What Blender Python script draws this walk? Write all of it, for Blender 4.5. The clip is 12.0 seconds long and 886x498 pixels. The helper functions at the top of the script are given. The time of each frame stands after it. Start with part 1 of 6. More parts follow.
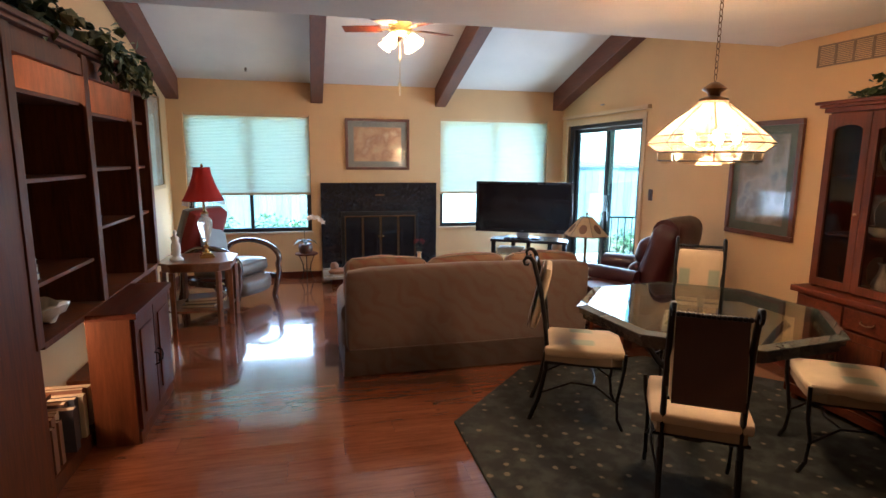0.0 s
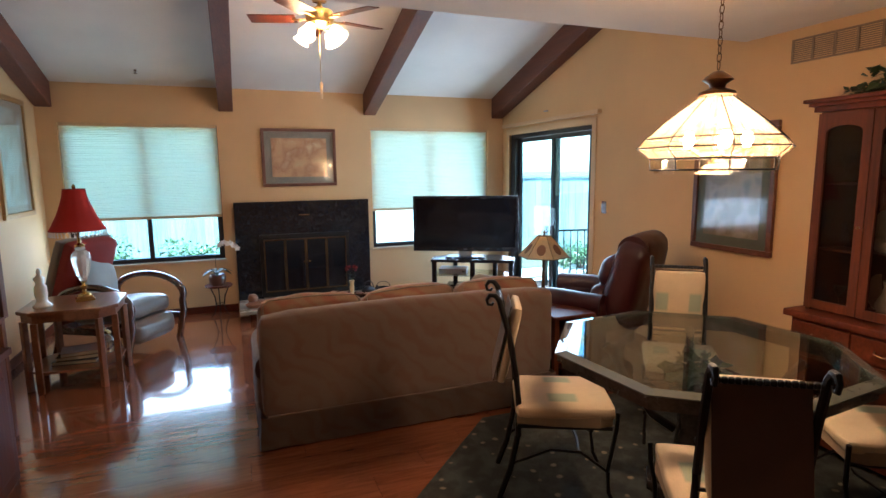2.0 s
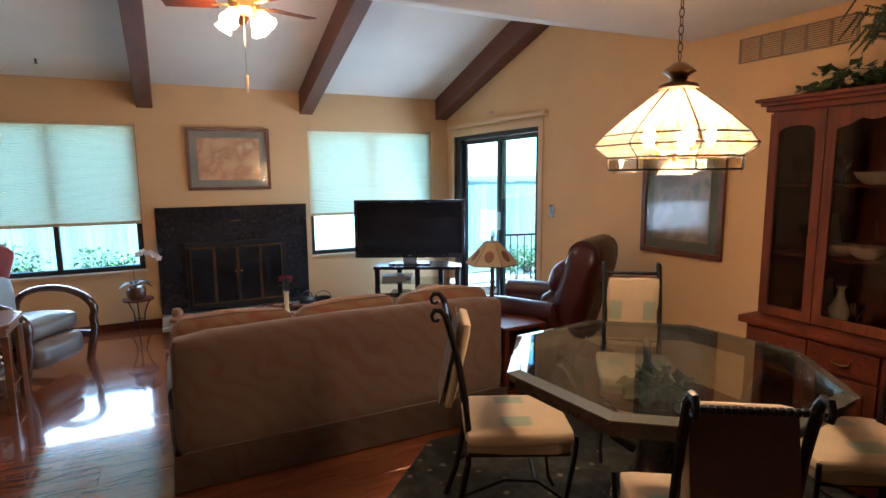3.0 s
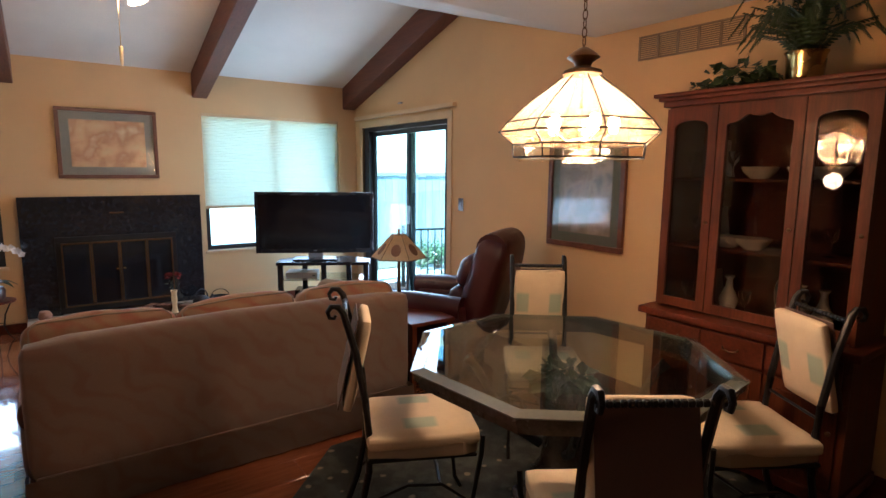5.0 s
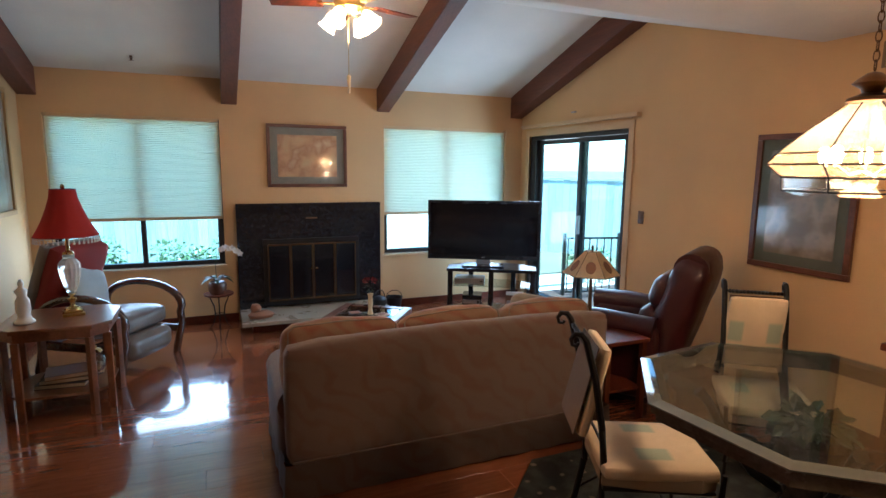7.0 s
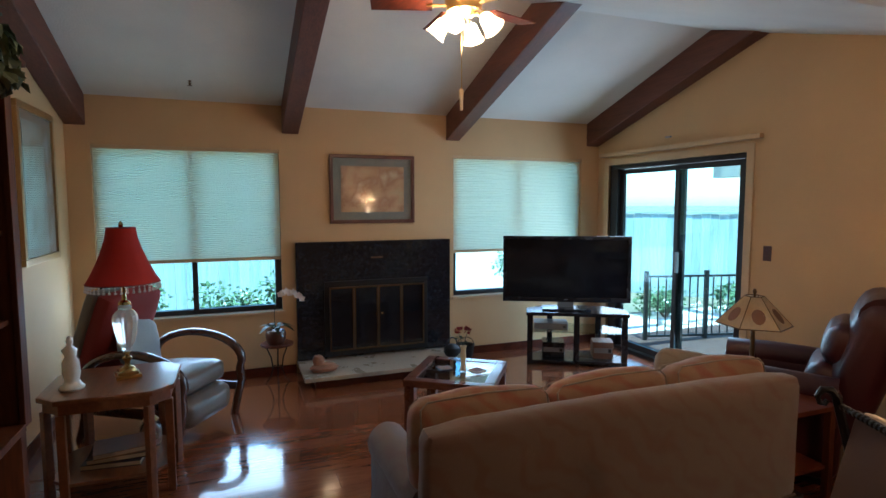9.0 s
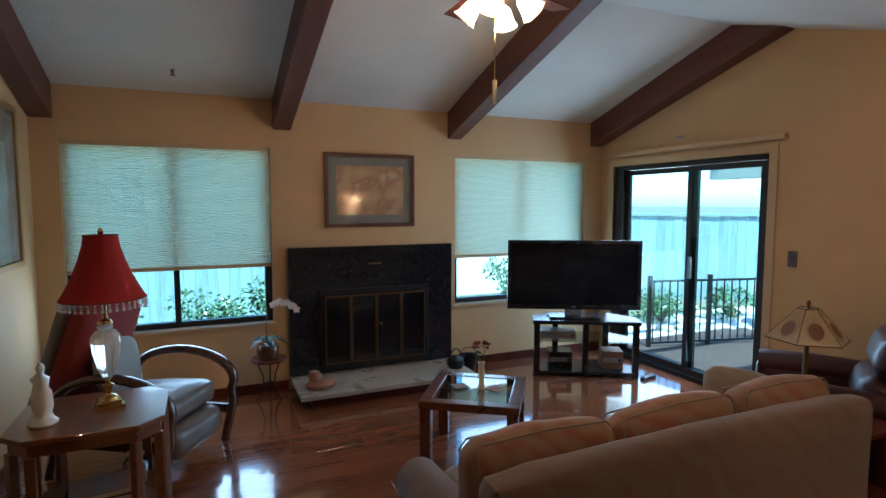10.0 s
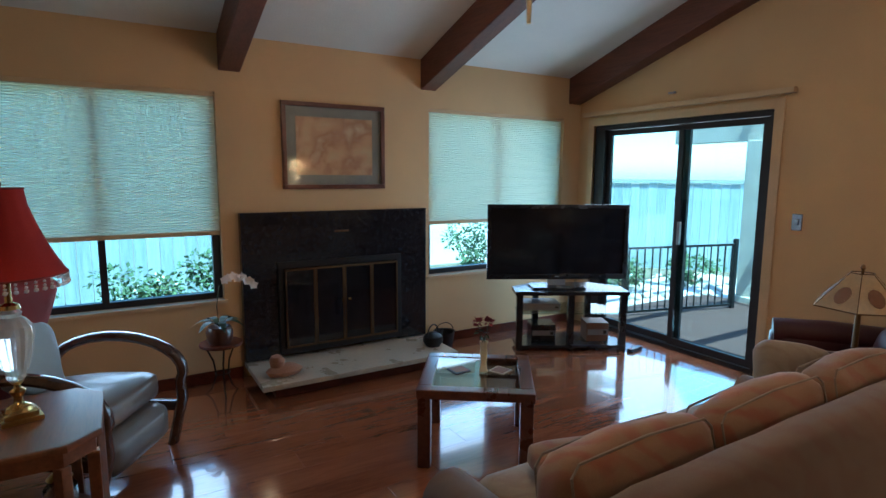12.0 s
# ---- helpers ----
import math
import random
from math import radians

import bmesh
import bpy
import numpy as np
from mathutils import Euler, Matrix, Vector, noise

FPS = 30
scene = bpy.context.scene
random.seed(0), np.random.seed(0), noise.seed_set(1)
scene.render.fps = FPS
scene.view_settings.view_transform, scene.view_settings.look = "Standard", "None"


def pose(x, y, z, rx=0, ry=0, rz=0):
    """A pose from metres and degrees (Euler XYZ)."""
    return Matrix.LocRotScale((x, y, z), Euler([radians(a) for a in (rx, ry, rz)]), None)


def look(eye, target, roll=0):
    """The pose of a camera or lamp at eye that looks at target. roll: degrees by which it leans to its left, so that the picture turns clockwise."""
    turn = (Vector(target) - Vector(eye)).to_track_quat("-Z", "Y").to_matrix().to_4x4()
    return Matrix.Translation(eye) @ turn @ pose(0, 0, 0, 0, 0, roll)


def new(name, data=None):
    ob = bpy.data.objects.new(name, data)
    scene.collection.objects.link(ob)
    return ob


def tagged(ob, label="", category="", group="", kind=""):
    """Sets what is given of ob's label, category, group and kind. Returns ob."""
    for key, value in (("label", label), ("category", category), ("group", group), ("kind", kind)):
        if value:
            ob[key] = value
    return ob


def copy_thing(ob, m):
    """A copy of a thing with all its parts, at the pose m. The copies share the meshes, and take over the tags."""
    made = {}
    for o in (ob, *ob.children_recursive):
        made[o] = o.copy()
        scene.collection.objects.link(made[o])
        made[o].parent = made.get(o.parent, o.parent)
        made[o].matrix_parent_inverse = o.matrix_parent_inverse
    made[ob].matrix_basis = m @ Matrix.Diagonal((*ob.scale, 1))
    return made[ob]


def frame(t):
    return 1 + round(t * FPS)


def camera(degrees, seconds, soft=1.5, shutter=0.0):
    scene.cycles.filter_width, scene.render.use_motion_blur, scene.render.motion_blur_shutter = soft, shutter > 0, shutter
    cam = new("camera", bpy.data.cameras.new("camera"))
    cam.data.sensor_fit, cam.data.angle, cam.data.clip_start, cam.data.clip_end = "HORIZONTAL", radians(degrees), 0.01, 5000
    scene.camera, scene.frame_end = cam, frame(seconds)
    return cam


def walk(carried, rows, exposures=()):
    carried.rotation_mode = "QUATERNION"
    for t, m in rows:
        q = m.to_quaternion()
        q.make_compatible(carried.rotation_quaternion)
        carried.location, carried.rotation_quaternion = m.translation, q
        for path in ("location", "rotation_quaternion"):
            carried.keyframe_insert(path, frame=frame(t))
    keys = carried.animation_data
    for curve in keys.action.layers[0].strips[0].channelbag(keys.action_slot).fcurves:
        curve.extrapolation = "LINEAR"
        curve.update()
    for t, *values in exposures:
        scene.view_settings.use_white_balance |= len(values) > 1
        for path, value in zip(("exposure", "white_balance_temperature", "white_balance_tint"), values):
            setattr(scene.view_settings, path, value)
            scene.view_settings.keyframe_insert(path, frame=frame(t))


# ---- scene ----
cam = camera(78.0, 12.0)
PATH = [
    (0, (0.119, 0.898, 1.599), (0.59, 2.814, 1.269), 0.5),
    (0.5, (0.121, 1.014, 1.592), (0.657, 2.916, 1.282), 0.4),
    (1, (0.186, 1.221, 1.59), (0.776, 3.108, 1.289), 0.1),
    (1.5, (0.232, 1.417, 1.601), (0.876, 3.288, 1.306), -0.3),
    (2, (0.263, 1.617, 1.602), (0.971, 3.465, 1.316), -0.6),
    (2.5, (0.286, 1.797, 1.61), (1.085, 3.608, 1.325), -0.8),
    (3, (0.395, 1.871, 1.583), (1.284, 3.642, 1.311), -0.5),
    (3.5, (0.487, 1.883, 1.572), (1.511, 3.58, 1.302), -0.3),
    (5.5, (0.514, 1.988, 1.536), (1.673, 3.593, 1.25), 0.6),
    (6, (0.366, 1.989, 1.567), (1.396, 3.678, 1.275), 0.7),
    (6.5, (0.236, 2.015, 1.591), (1.107, 3.792, 1.304), 0.6),
    (7, (0.089, 2.162, 1.66), (0.847, 3.989, 1.364), 0.6),
    (9, (-0.264, 2.985, 1.62), (0.449, 4.846, 1.455), -0.1),
    (9.5, (-0.347, 3.195, 1.633), (0.413, 5.038, 1.474), -0.1),
    (10, (-0.417, 3.408, 1.64), (0.394, 5.229, 1.476), -0.0),
    (10.5, (-0.435, 3.614, 1.621), (0.423, 5.412, 1.45), 0.1),
    (11, (-0.45, 3.774, 1.602), (0.456, 5.546, 1.411), -0.1),
    (11.5, (-0.491, 3.94, 1.591), (0.479, 5.674, 1.358), 0.1),
    (12, (-0.51, 4.054, 1.54), (0.511, 5.753, 1.274), 0.3),
]
walk(cam, [(t, look(eye, target, roll)) for t, eye, target, roll in PATH],
     [(0.0, 3.33, 5400, 17), (2.0, 3.1, 5350, 16), (5.5, 3.02, 5300, 18), (7.0, 2.88, 5250, 15), (8.8, 2.42, 5150, 12), (10.0, 2.25, 5100, 11), (12.0, 2.2, 5050, 10)])

# ---- world, sun, lights ----
world = bpy.data.worlds.new("sky")
scene.world = world
world.use_nodes = True
wn = world.node_tree
sky = wn.nodes.new("ShaderNodeTexSky")
sky.sky_type, sky.sun_disc = "NISHITA", False
sky.sun_elevation, sky.sun_rotation = radians(68), radians(-168)
wn.nodes["Background"].inputs["Strength"].default_value = 0.14
wn.links.new(sky.outputs[0], wn.nodes["Background"].inputs["Color"])

sun = new("sun", bpy.data.lights.new("sun", "SUN"))
sun.data.energy, sun.data.angle, sun.data.color = 5.0, radians(0.5), (1.0, 0.95, 0.86)
sun.matrix_world = look((0, 0, 0), (math.sin(radians(168)) * math.cos(radians(68)), -math.cos(radians(168)) * math.cos(radians(68)), -math.sin(radians(68))))


def area_light(name, at, to, w, h, power, color):
    data = bpy.data.lights.new(name, "AREA")
    data.shape, data.size, data.size_y, data.energy, data.color = "RECTANGLE", w, h, power, color
    ob = new(name, data)
    ob.matrix_world = look(at, to)
    return ob


def point_light(name, at, power, color, radius=0.03):
    data = bpy.data.lights.new(name, "POINT")
    data.energy, data.color, data.shadow_soft_size = power, color, radius
    ob = new(name, data)
    ob.location = at
    return ob


DAY = (0.78, 0.94, 1.0)
WARM = (1.0, 0.62, 0.30)
area_light("skylight_door", (3.62, 7.2, 1.1), (0, 6.6, 0.6), 1.6, 1.9, 7.0, DAY)
area_light("skylight_window_near_corner", (2.68, 8.26, 0.88), (2.68, 0, 0.5), 1.45, 0.42, 1.5, DAY)
area_light("skylight_window_far_corner", (-0.6, 8.26, 0.87), (-0.6, 0, 0.5), 1.42, 0.44, 2.0, DAY)


# ---- materials ----
def shader(name):
    m = bpy.data.materials.new(name)
    m.use_nodes = True
    return m, m.node_tree, m.node_tree.nodes["Principled BSDF"]


def link(tree, a, b):
    tree.links.new(a, b)


def coords(tree, scale=(1, 1, 1), kind="Object"):
    tc = tree.nodes.new("ShaderNodeTexCoord")
    mp = tree.nodes.new("ShaderNodeMapping")
    mp.inputs["Scale"].default_value = scale
    link(tree, tc.outputs[kind], mp.inputs["Vector"])
    return mp.outputs[0]


def noise_tex(tree, vec, scale, detail=4.0, rough=0.55):
    n = tree.nodes.new("ShaderNodeTexNoise")
    n.inputs["Scale"].default_value, n.inputs["Detail"].default_value, n.inputs["Roughness"].default_value = scale, detail, rough
    link(tree, vec, n.inputs["Vector"])
    return n.outputs["Fac"]


def ramp(tree, fac, stops):
    r = tree.nodes.new("ShaderNodeValToRGB")
    r.color_ramp.elements[0].position, r.color_ramp.elements[0].color = stops[0][0], (*stops[0][1], 1)
    r.color_ramp.elements[1].position, r.color_ramp.elements[1].color = stops[-1][0], (*stops[-1][1], 1)
    for p, c in stops[1:-1]:
        e = r.color_ramp.elements.new(p)
        e.color = (*c, 1)
    link(tree, fac, r.inputs[0])
    return r.outputs[0]


def mix(tree, fac, a, b, mode="MIX"):
    x = tree.nodes.new("ShaderNodeMix")
    x.data_type, x.blend_type = "RGBA", mode
    for socket, value in ((x.inputs["Factor"], fac), (x.inputs["A"], a), (x.inputs["B"], b)):
        if isinstance(value, (int, float)):
            socket.default_value = value
        elif isinstance(value, tuple):
            socket.default_value = (*value, 1)
        else:
            link(tree, value, socket)
    return x.outputs["Result"]


def bump(tree, bsdf, height, strength, distance=0.01):
    b = tree.nodes.new("ShaderNodeBump")
    b.inputs["Strength"].default_value, b.inputs["Distance"].default_value = strength, distance
    link(tree, height, b.inputs["Height"])
    link(tree, b.outputs[0], bsdf.inputs["Normal"])


def surface(name, color, rough=0.6, metal=0.0, vary=0.12, fine=60.0, coarse=3.0, relief=0.15, coat=0.0, distance=0.004):
    """Plain material with two scales of tone and a fine relief."""
    m, t, b = shader(name)
    v = coords(t)
    big, small = noise_tex(t, v, coarse), noise_tex(t, v, fine, 6.0)
    lo, hi = tuple(c * (1 - vary) for c in color), tuple(min(1, c * (1 + vary)) for c in color)
    c1 = ramp(t, big, [(0.3, lo), (0.7, hi)])
    c2 = ramp(t, small, [(0.3, (1 - vary,) * 3), (0.7, (1, 1, 1))])
    link(t, mix(t, 1.0, c1, c2, "MULTIPLY"), b.inputs["Base Color"])
    r = ramp(t, big, [(0.3, (max(0, rough - 0.06),) * 3), (0.7, (min(1, rough + 0.06),) * 3)])
    link(t, r, b.inputs["Roughness"])
    b.inputs["Metallic"].default_value = metal
    b.inputs["Coat Weight"].default_value = coat
    if relief:
        bump(t, b, small, relief, distance)
    return m


def wood(name, dark, light, rough=0.35, along=(1, 1, 1), scale=9.0, coat=0.0, relief=0.08, random_tone=0.0):
    """Wood with its grain along the axis whose factor is small."""
    m, t, b = shader(name)
    v = coords(t, along)
    if random_tone:
        info = t.nodes.new("ShaderNodeObjectInfo")
        add = t.nodes.new("ShaderNodeVectorMath")
        add.operation = "MULTIPLY_ADD"
        add.inputs[1].default_value = (1, 1, 1)
        link(t, v, add.inputs[0])
        scl = t.nodes.new("ShaderNodeVectorMath")
        scl.operation = "SCALE"
        scl.inputs["Scale"].default_value = 37.0
        comb = t.nodes.new("ShaderNodeCombineXYZ")
        for s in ("X", "Y", "Z"):
            link(t, info.outputs["Random"], comb.inputs[s])
        link(t, comb.outputs[0], scl.inputs[0])
        link(t, scl.outputs[0], add.inputs[2])
        v = add.outputs[0]
    g = noise_tex(t, v, scale, 8.0, 0.6)
    fine = noise_tex(t, v, scale * 6, 5.0, 0.7)
    c = ramp(t, g, [(0.32, dark), (0.5, tuple((a + z) / 2 for a, z in zip(dark, light))), (0.68, light)])
    c = mix(t, 0.35, c, ramp(t, fine, [(0.35, tuple(x * 0.55 for x in dark)), (0.6, light)]))
    if random_tone:
        c = mix(t, 1.0, c, ramp(t, info.outputs["Random"], [(0.0, (1 - random_tone,) * 3), (1.0, (1, 1, 1))]), "MULTIPLY")
    link(t, c, b.inputs["Base Color"])
    link(t, ramp(t, g, [(0.3, (rough - 0.05,) * 3), (0.7, (rough + 0.07,) * 3)]), b.inputs["Roughness"])
    b.inputs["Coat Weight"].default_value = coat
    bump(t, b, fine, relief, 0.002)
    return m


def glow(name, color, strength):
    m, t, b = shader(name)
    b.inputs["Base Color"].default_value = (*color, 1)
    b.inputs["Emission Color"].default_value = (*color, 1)
    b.inputs["Emission Strength"].default_value = strength
    return m


def clear_glass(name, tint=(1, 1, 1), rough=0.0, shine=0.03):
    """Thin pane: lets the light straight through and reflects by its angle."""
    m, t, b = shader(name)
    out = t.nodes["Material Output"]
    tr, gl, mx, fr = (t.nodes.new(k) for k in ("ShaderNodeBsdfTransparent", "ShaderNodeBsdfGlossy", "ShaderNodeMixShader", "ShaderNodeLayerWeight"))
    tr.inputs[0].default_value = (*tint, 1)
    gl.inputs["Roughness"].default_value = rough
    fr.inputs["Blend"].default_value = 0.5
    pw, ma = t.nodes.new("ShaderNodeMath"), t.nodes.new("ShaderNodeMath")
    pw.operation, ma.operation = "POWER", "MULTIPLY_ADD"
    pw.inputs[1].default_value, ma.inputs[1].default_value, ma.inputs[2].default_value = 4.0, 0.7, shine
    link(t, fr.outputs["Facing"], pw.inputs[0]), link(t, pw.outputs[0], ma.inputs[0])
    link(t, ma.outputs[0], mx.inputs[0]), link(t, tr.outputs[0], mx.inputs[1]), link(t, gl.outputs[0], mx.inputs[2])
    link(t, mx.outputs[0], out.inputs["Surface"])
    t.nodes.remove(b)
    return m


def translucent(name, color, rough=0.8, weight=0.5, relief=0.2, fine=80, along=(1, 1, 1)):
    m, t, b = shader(name)
    out = t.nodes["Material Output"]
    tl, mx = t.nodes.new("ShaderNodeBsdfTranslucent"), t.nodes.new("ShaderNodeMixShader")
    v = coords(t, along)
    n = noise_tex(t, v, fine, 5)
    c = mix(t, 1.0, color, ramp(t, n, [(0.3, (0.88,) * 3), (0.7, (1, 1, 1))]), "MULTIPLY")
    link(t, c, b.inputs["Base Color"]), link(t, c, tl.inputs[0])
    b.inputs["Roughness"].default_value = rough
    mx.inputs[0].default_value = weight
    bump(t, b, n, relief, 0.002)
    link(t, b.outputs[0], mx.inputs[1]), link(t, tl.outputs[0], mx.inputs[2]), link(t, mx.outputs[0], out.inputs["Surface"])
    return m


M = {
    "wall": surface("wall_paint", (0.60, 0.39, 0.19), 0.75, vary=0.06, fine=140, coarse=1.3, relief=0.25, distance=0.003),
    "ceiling": surface("ceiling_texture", (0.72, 0.69, 0.64), 0.9, vary=0.05, fine=90, coarse=2.0, relief=0.6, distance=0.008),
    "beam": wood("beam_wood", (0.075, 0.024, 0.014), (0.17, 0.060, 0.034), 0.55, (1, 0.06, 1), 14, relief=0.4),
    "plank": wood("laminate_plank", (0.17, 0.050, 0.020), (0.27, 0.088, 0.036), 0.15, (0.10, 1, 1), 9, coat=0.85, relief=0.015, random_tone=0.07),
    "under": surface("floor_joint", (0.05, 0.02, 0.012), 0.8),
    "trim": surface("painted_trim", (0.58, 0.40, 0.22), 0.5, vary=0.05),
    "bronze": surface("dark_bronze_frame", (0.045, 0.04, 0.04), 0.42, 0.6, fine=200, relief=0.05),
    "blind": translucent("cellular_shade_fabric", (0.95, 0.90, 0.70), 0.9, 0.38, 0.06, 120, (1, 1, 1)),
    "glass": clear_glass("picture_glass", (1, 1, 1), 0.05, 0.012),
    "pane": clear_glass("tinted_window_glass", (0.70, 0.93, 0.94)),
    "granite": surface("black_granite", (0.018, 0.018, 0.022), 0.12, vary=0.4, fine=220, coarse=30, relief=0.0, coat=0.3),
    "marble": surface("cream_marble", (0.40, 0.34, 0.26), 0.3, vary=0.12, fine=40, coarse=6, relief=0.04),
    "black": surface("black_metal", (0.02, 0.02, 0.022), 0.45, 0.5, fine=200, relief=0.05),
    "brass": surface("brass", (0.60, 0.40, 0.14), 0.28, 1.0, fine=120, relief=0.03),
    "pewter": surface("antique_brass", (0.17, 0.10, 0.05), 0.4, 1.0, fine=160, relief=0.1),
    "cherry": wood("cherry_wood", (0.045, 0.010, 0.003), (0.125, 0.030, 0.009), 0.46, (1, 1, 0.08), 10),
    "cherry_y": wood("cherry_wood_rail", (0.048, 0.010, 0.004), (0.125, 0.027, 0.010), 0.42, (1, 0.08, 1), 10),
    "shelfwood": wood("bookcase_wood", (0.055, 0.015, 0.005), (0.150, 0.044, 0.013), 0.55, (1, 1, 0.08), 10),
    "oak": wood("honey_oak", (0.11, 0.038, 0.015), (0.23, 0.088, 0.036), 0.32, (1, 0.1, 1), 9, coat=0.25),
    "table_wood": wood("red_brown_table_wood", (0.060, 0.019, 0.011), (0.150, 0.050, 0.027), 0.28, (1, 0.1, 1), 9, coat=0.3),
    "iron": surface("wrought_iron", (0.022, 0.020, 0.020), 0.42, 0.7, fine=90, relief=0.25),
}


for k in ("cherry", "cherry_y", "shelfwood"):
    M[k].node_tree.nodes["Principled BSDF"].inputs["Specular IOR Level"].default_value = 0.22


# ---- mesh helpers ----
def box(bm, x0, x1, y0, y1, z0, z1, bevel=0.0, turn=None):
    r = bmesh.ops.create_cube(bm, size=1.0)
    vs = r["verts"]
    for v in vs:
        v.co = Vector(((x0 + x1) / 2 + v.co.x * (x1 - x0), (y0 + y1) / 2 + v.co.y * (y1 - y0), (z0 + z1) / 2 + v.co.z * (z1 - z0)))
    if bevel:
        es = {e for v in vs for e in v.link_edges}
        r = bmesh.ops.bevel(bm, geom=list(es), offset=bevel, segments=2, profile=0.7, affect="EDGES")
        vs = list({v for f in r["faces"] for v in f.verts} | {v for v in vs if v.is_valid})
    if turn is not None:
        bmesh.ops.transform(bm, matrix=turn, verts=[v for v in vs if v.is_valid])
    return vs


def lathe(bm, profile, at=(0, 0, 0), n=24, m=None):
    """Turned body: profile of (radius, height)."""
    rings = []
    for r, z in profile:
        ring = []
        for k in range(n):
            a = 2 * math.pi * k / n
            p = Vector((at[0] + r * math.cos(a), at[1] + r * math.sin(a), at[2] + z))
            ring.append(bm.verts.new(m @ p if m else p))
        rings.append(ring)
    for a, b in zip(rings, rings[1:]):
        for k in range(n):
            bm.faces.new((a[k], a[(k + 1) % n], b[(k + 1) % n], b[k]))
    if profile[0][0] > 1e-4:
        bm.faces.new(rings[0][::-1])
    if profile[-1][0] > 1e-4:
        bm.faces.new(rings[-1])


def tube(bm, pts, radius, n=8, flat=1.0, closed=False):
    """Round or flattened bar along points; radius a number or one per point."""
    pts = [Vector(p) for p in pts]
    rings, up = [], Vector((0, 0, 1))
    for i, p in enumerate(pts):
        if closed:
            d = (pts[(i + 1) % len(pts)] - pts[i - 1]).normalized()
        else:
            d = (pts[min(i + 1, len(pts) - 1)] - pts[max(i - 1, 0)]).normalized()
        side = d.cross(up)
        if side.length < 0.05:
            side = d.cross(Vector((0, 1, 0)))
        side.normalize()
        if i and side.dot(last) < 0:
            side = -side
        last = side
        top = side.cross(d).normalized()
        r = radius[i] if isinstance(radius, (list, tuple)) else radius
        rings.append([bm.verts.new(p + side * r * math.cos(2 * math.pi * k / n) + top * r * flat * math.sin(2 * math.pi * k / n)) for k in range(n)])
    pairs = list(zip(rings, rings[1:])) + ([(rings[-1], rings[0])] if closed else [])
    for a, b in pairs:
        for k in range(n):
            bm.faces.new((a[k], a[(k + 1) % n], b[(k + 1) % n], b[k]))
    if not closed:
        bm.faces.new(rings[0][::-1]), bm.faces.new(rings[-1])


def prism(bm, outline, z0, z1, bevel=0.0):
    """Upright body over a plan outline."""
    a = [bm.verts.new((x, y, z0)) for x, y in outline]
    b = [bm.verts.new((x, y, z1)) for x, y in outline]
    n = len(outline)
    fs = [bm.faces.new(a[::-1]), bm.faces.new(b)] + [bm.faces.new((a[k], a[(k + 1) % n], b[(k + 1) % n], b[k])) for k in range(n)]
    if bevel:
        bmesh.ops.bevel(bm, geom=list({e for f in fs[:2] for e in f.edges}), offset=bevel, segments=2, profile=0.7, affect="EDGES")


def cushion(bm, x0, x1, y0, y1, z0, z1, puff=0.03, n=8, m=None, seed=0.0):
    """Soft upholstered block: rounded, bulging, slightly uneven."""
    start = len(bm.verts)
    r = bmesh.ops.create_cube(bm, size=2.0)
    vs = r["verts"]
    es = list({e for v in vs for e in v.link_edges})
    bmesh.ops.subdivide_edges(bm, edges=es, cuts=n, use_grid_fill=True)
    bm.verts.ensure_lookup_table()
    vs = bm.verts[start:]
    hx, hy, hz = (x1 - x0) / 2, (y1 - y0) / 2, (z1 - z0) / 2
    rad = min(hx, hy, hz) * 0.75
    for v in vs:
        p = Vector((v.co.x * hx, v.co.y * hy, v.co.z * hz))
        core = Vector((max(-hx + rad, min(hx - rad, p.x)), max(-hy + rad, min(hy - rad, p.y)), max(-hz + rad, min(hz - rad, p.z))))
        d = p - core
        q = core + (d.normalized() * rad if d.length > 1e-6 else d)
        b = (1 - abs(v.co.x) ** 2) * (1 - abs(v.co.y) ** 2)
        b2 = (1 - v.co.y ** 2) * (1 - v.co.z ** 2)
        q.z += math.copysign(puff * b, v.co.z) * abs(v.co.z)
        q.x += puff * 0.4 * b2 * v.co.x
        q += Vector([noise.noise(p * 7 + Vector((seed, seed, k * 9))) * puff * 0.25 for k in range(3)])
        q += Vector(((x0 + x1) / 2, (y0 + y1) / 2, (z0 + z1) / 2))
        v.co = m @ q if m else q


def thing(name, at, turn, label, category, group=""):
    e = new(name)
    e.matrix_world = pose(*at, 0, 0, turn)
    e.empty_display_size = 0.1
    return tagged(e, label, category, group)


def part(name, bm, material, parent=None, label="", smooth=False, kind="", category=""):
    bmesh.ops.recalc_face_normals(bm, faces=bm.faces)
    me = bpy.data.meshes.new(name)
    bm.to_mesh(me)
    bm.free()
    me.materials.append(M[material] if isinstance(material, str) else material)
    if smooth:
        for p in me.polygons:
            p.use_smooth = True
        me.set_sharp_from_angle(angle=radians(40))
    ob = new(name, me)
    if parent is not None:
        ob.parent = parent
    return tagged(ob, label, category, "", kind)


def boxes(name, material, parent, *dims, bevel=0.0, label="", kind=""):
    bm = bmesh.new()
    for d in dims:
        box(bm, *d, bevel=bevel)
    return part(name, bm, material, parent, label, kind=kind)


def solid(name, bm, material, label, category="", kind="", group="", smooth=False):
    ob = part(name, bm, material, None, label, smooth, kind, category)
    return tagged(ob, group=group)


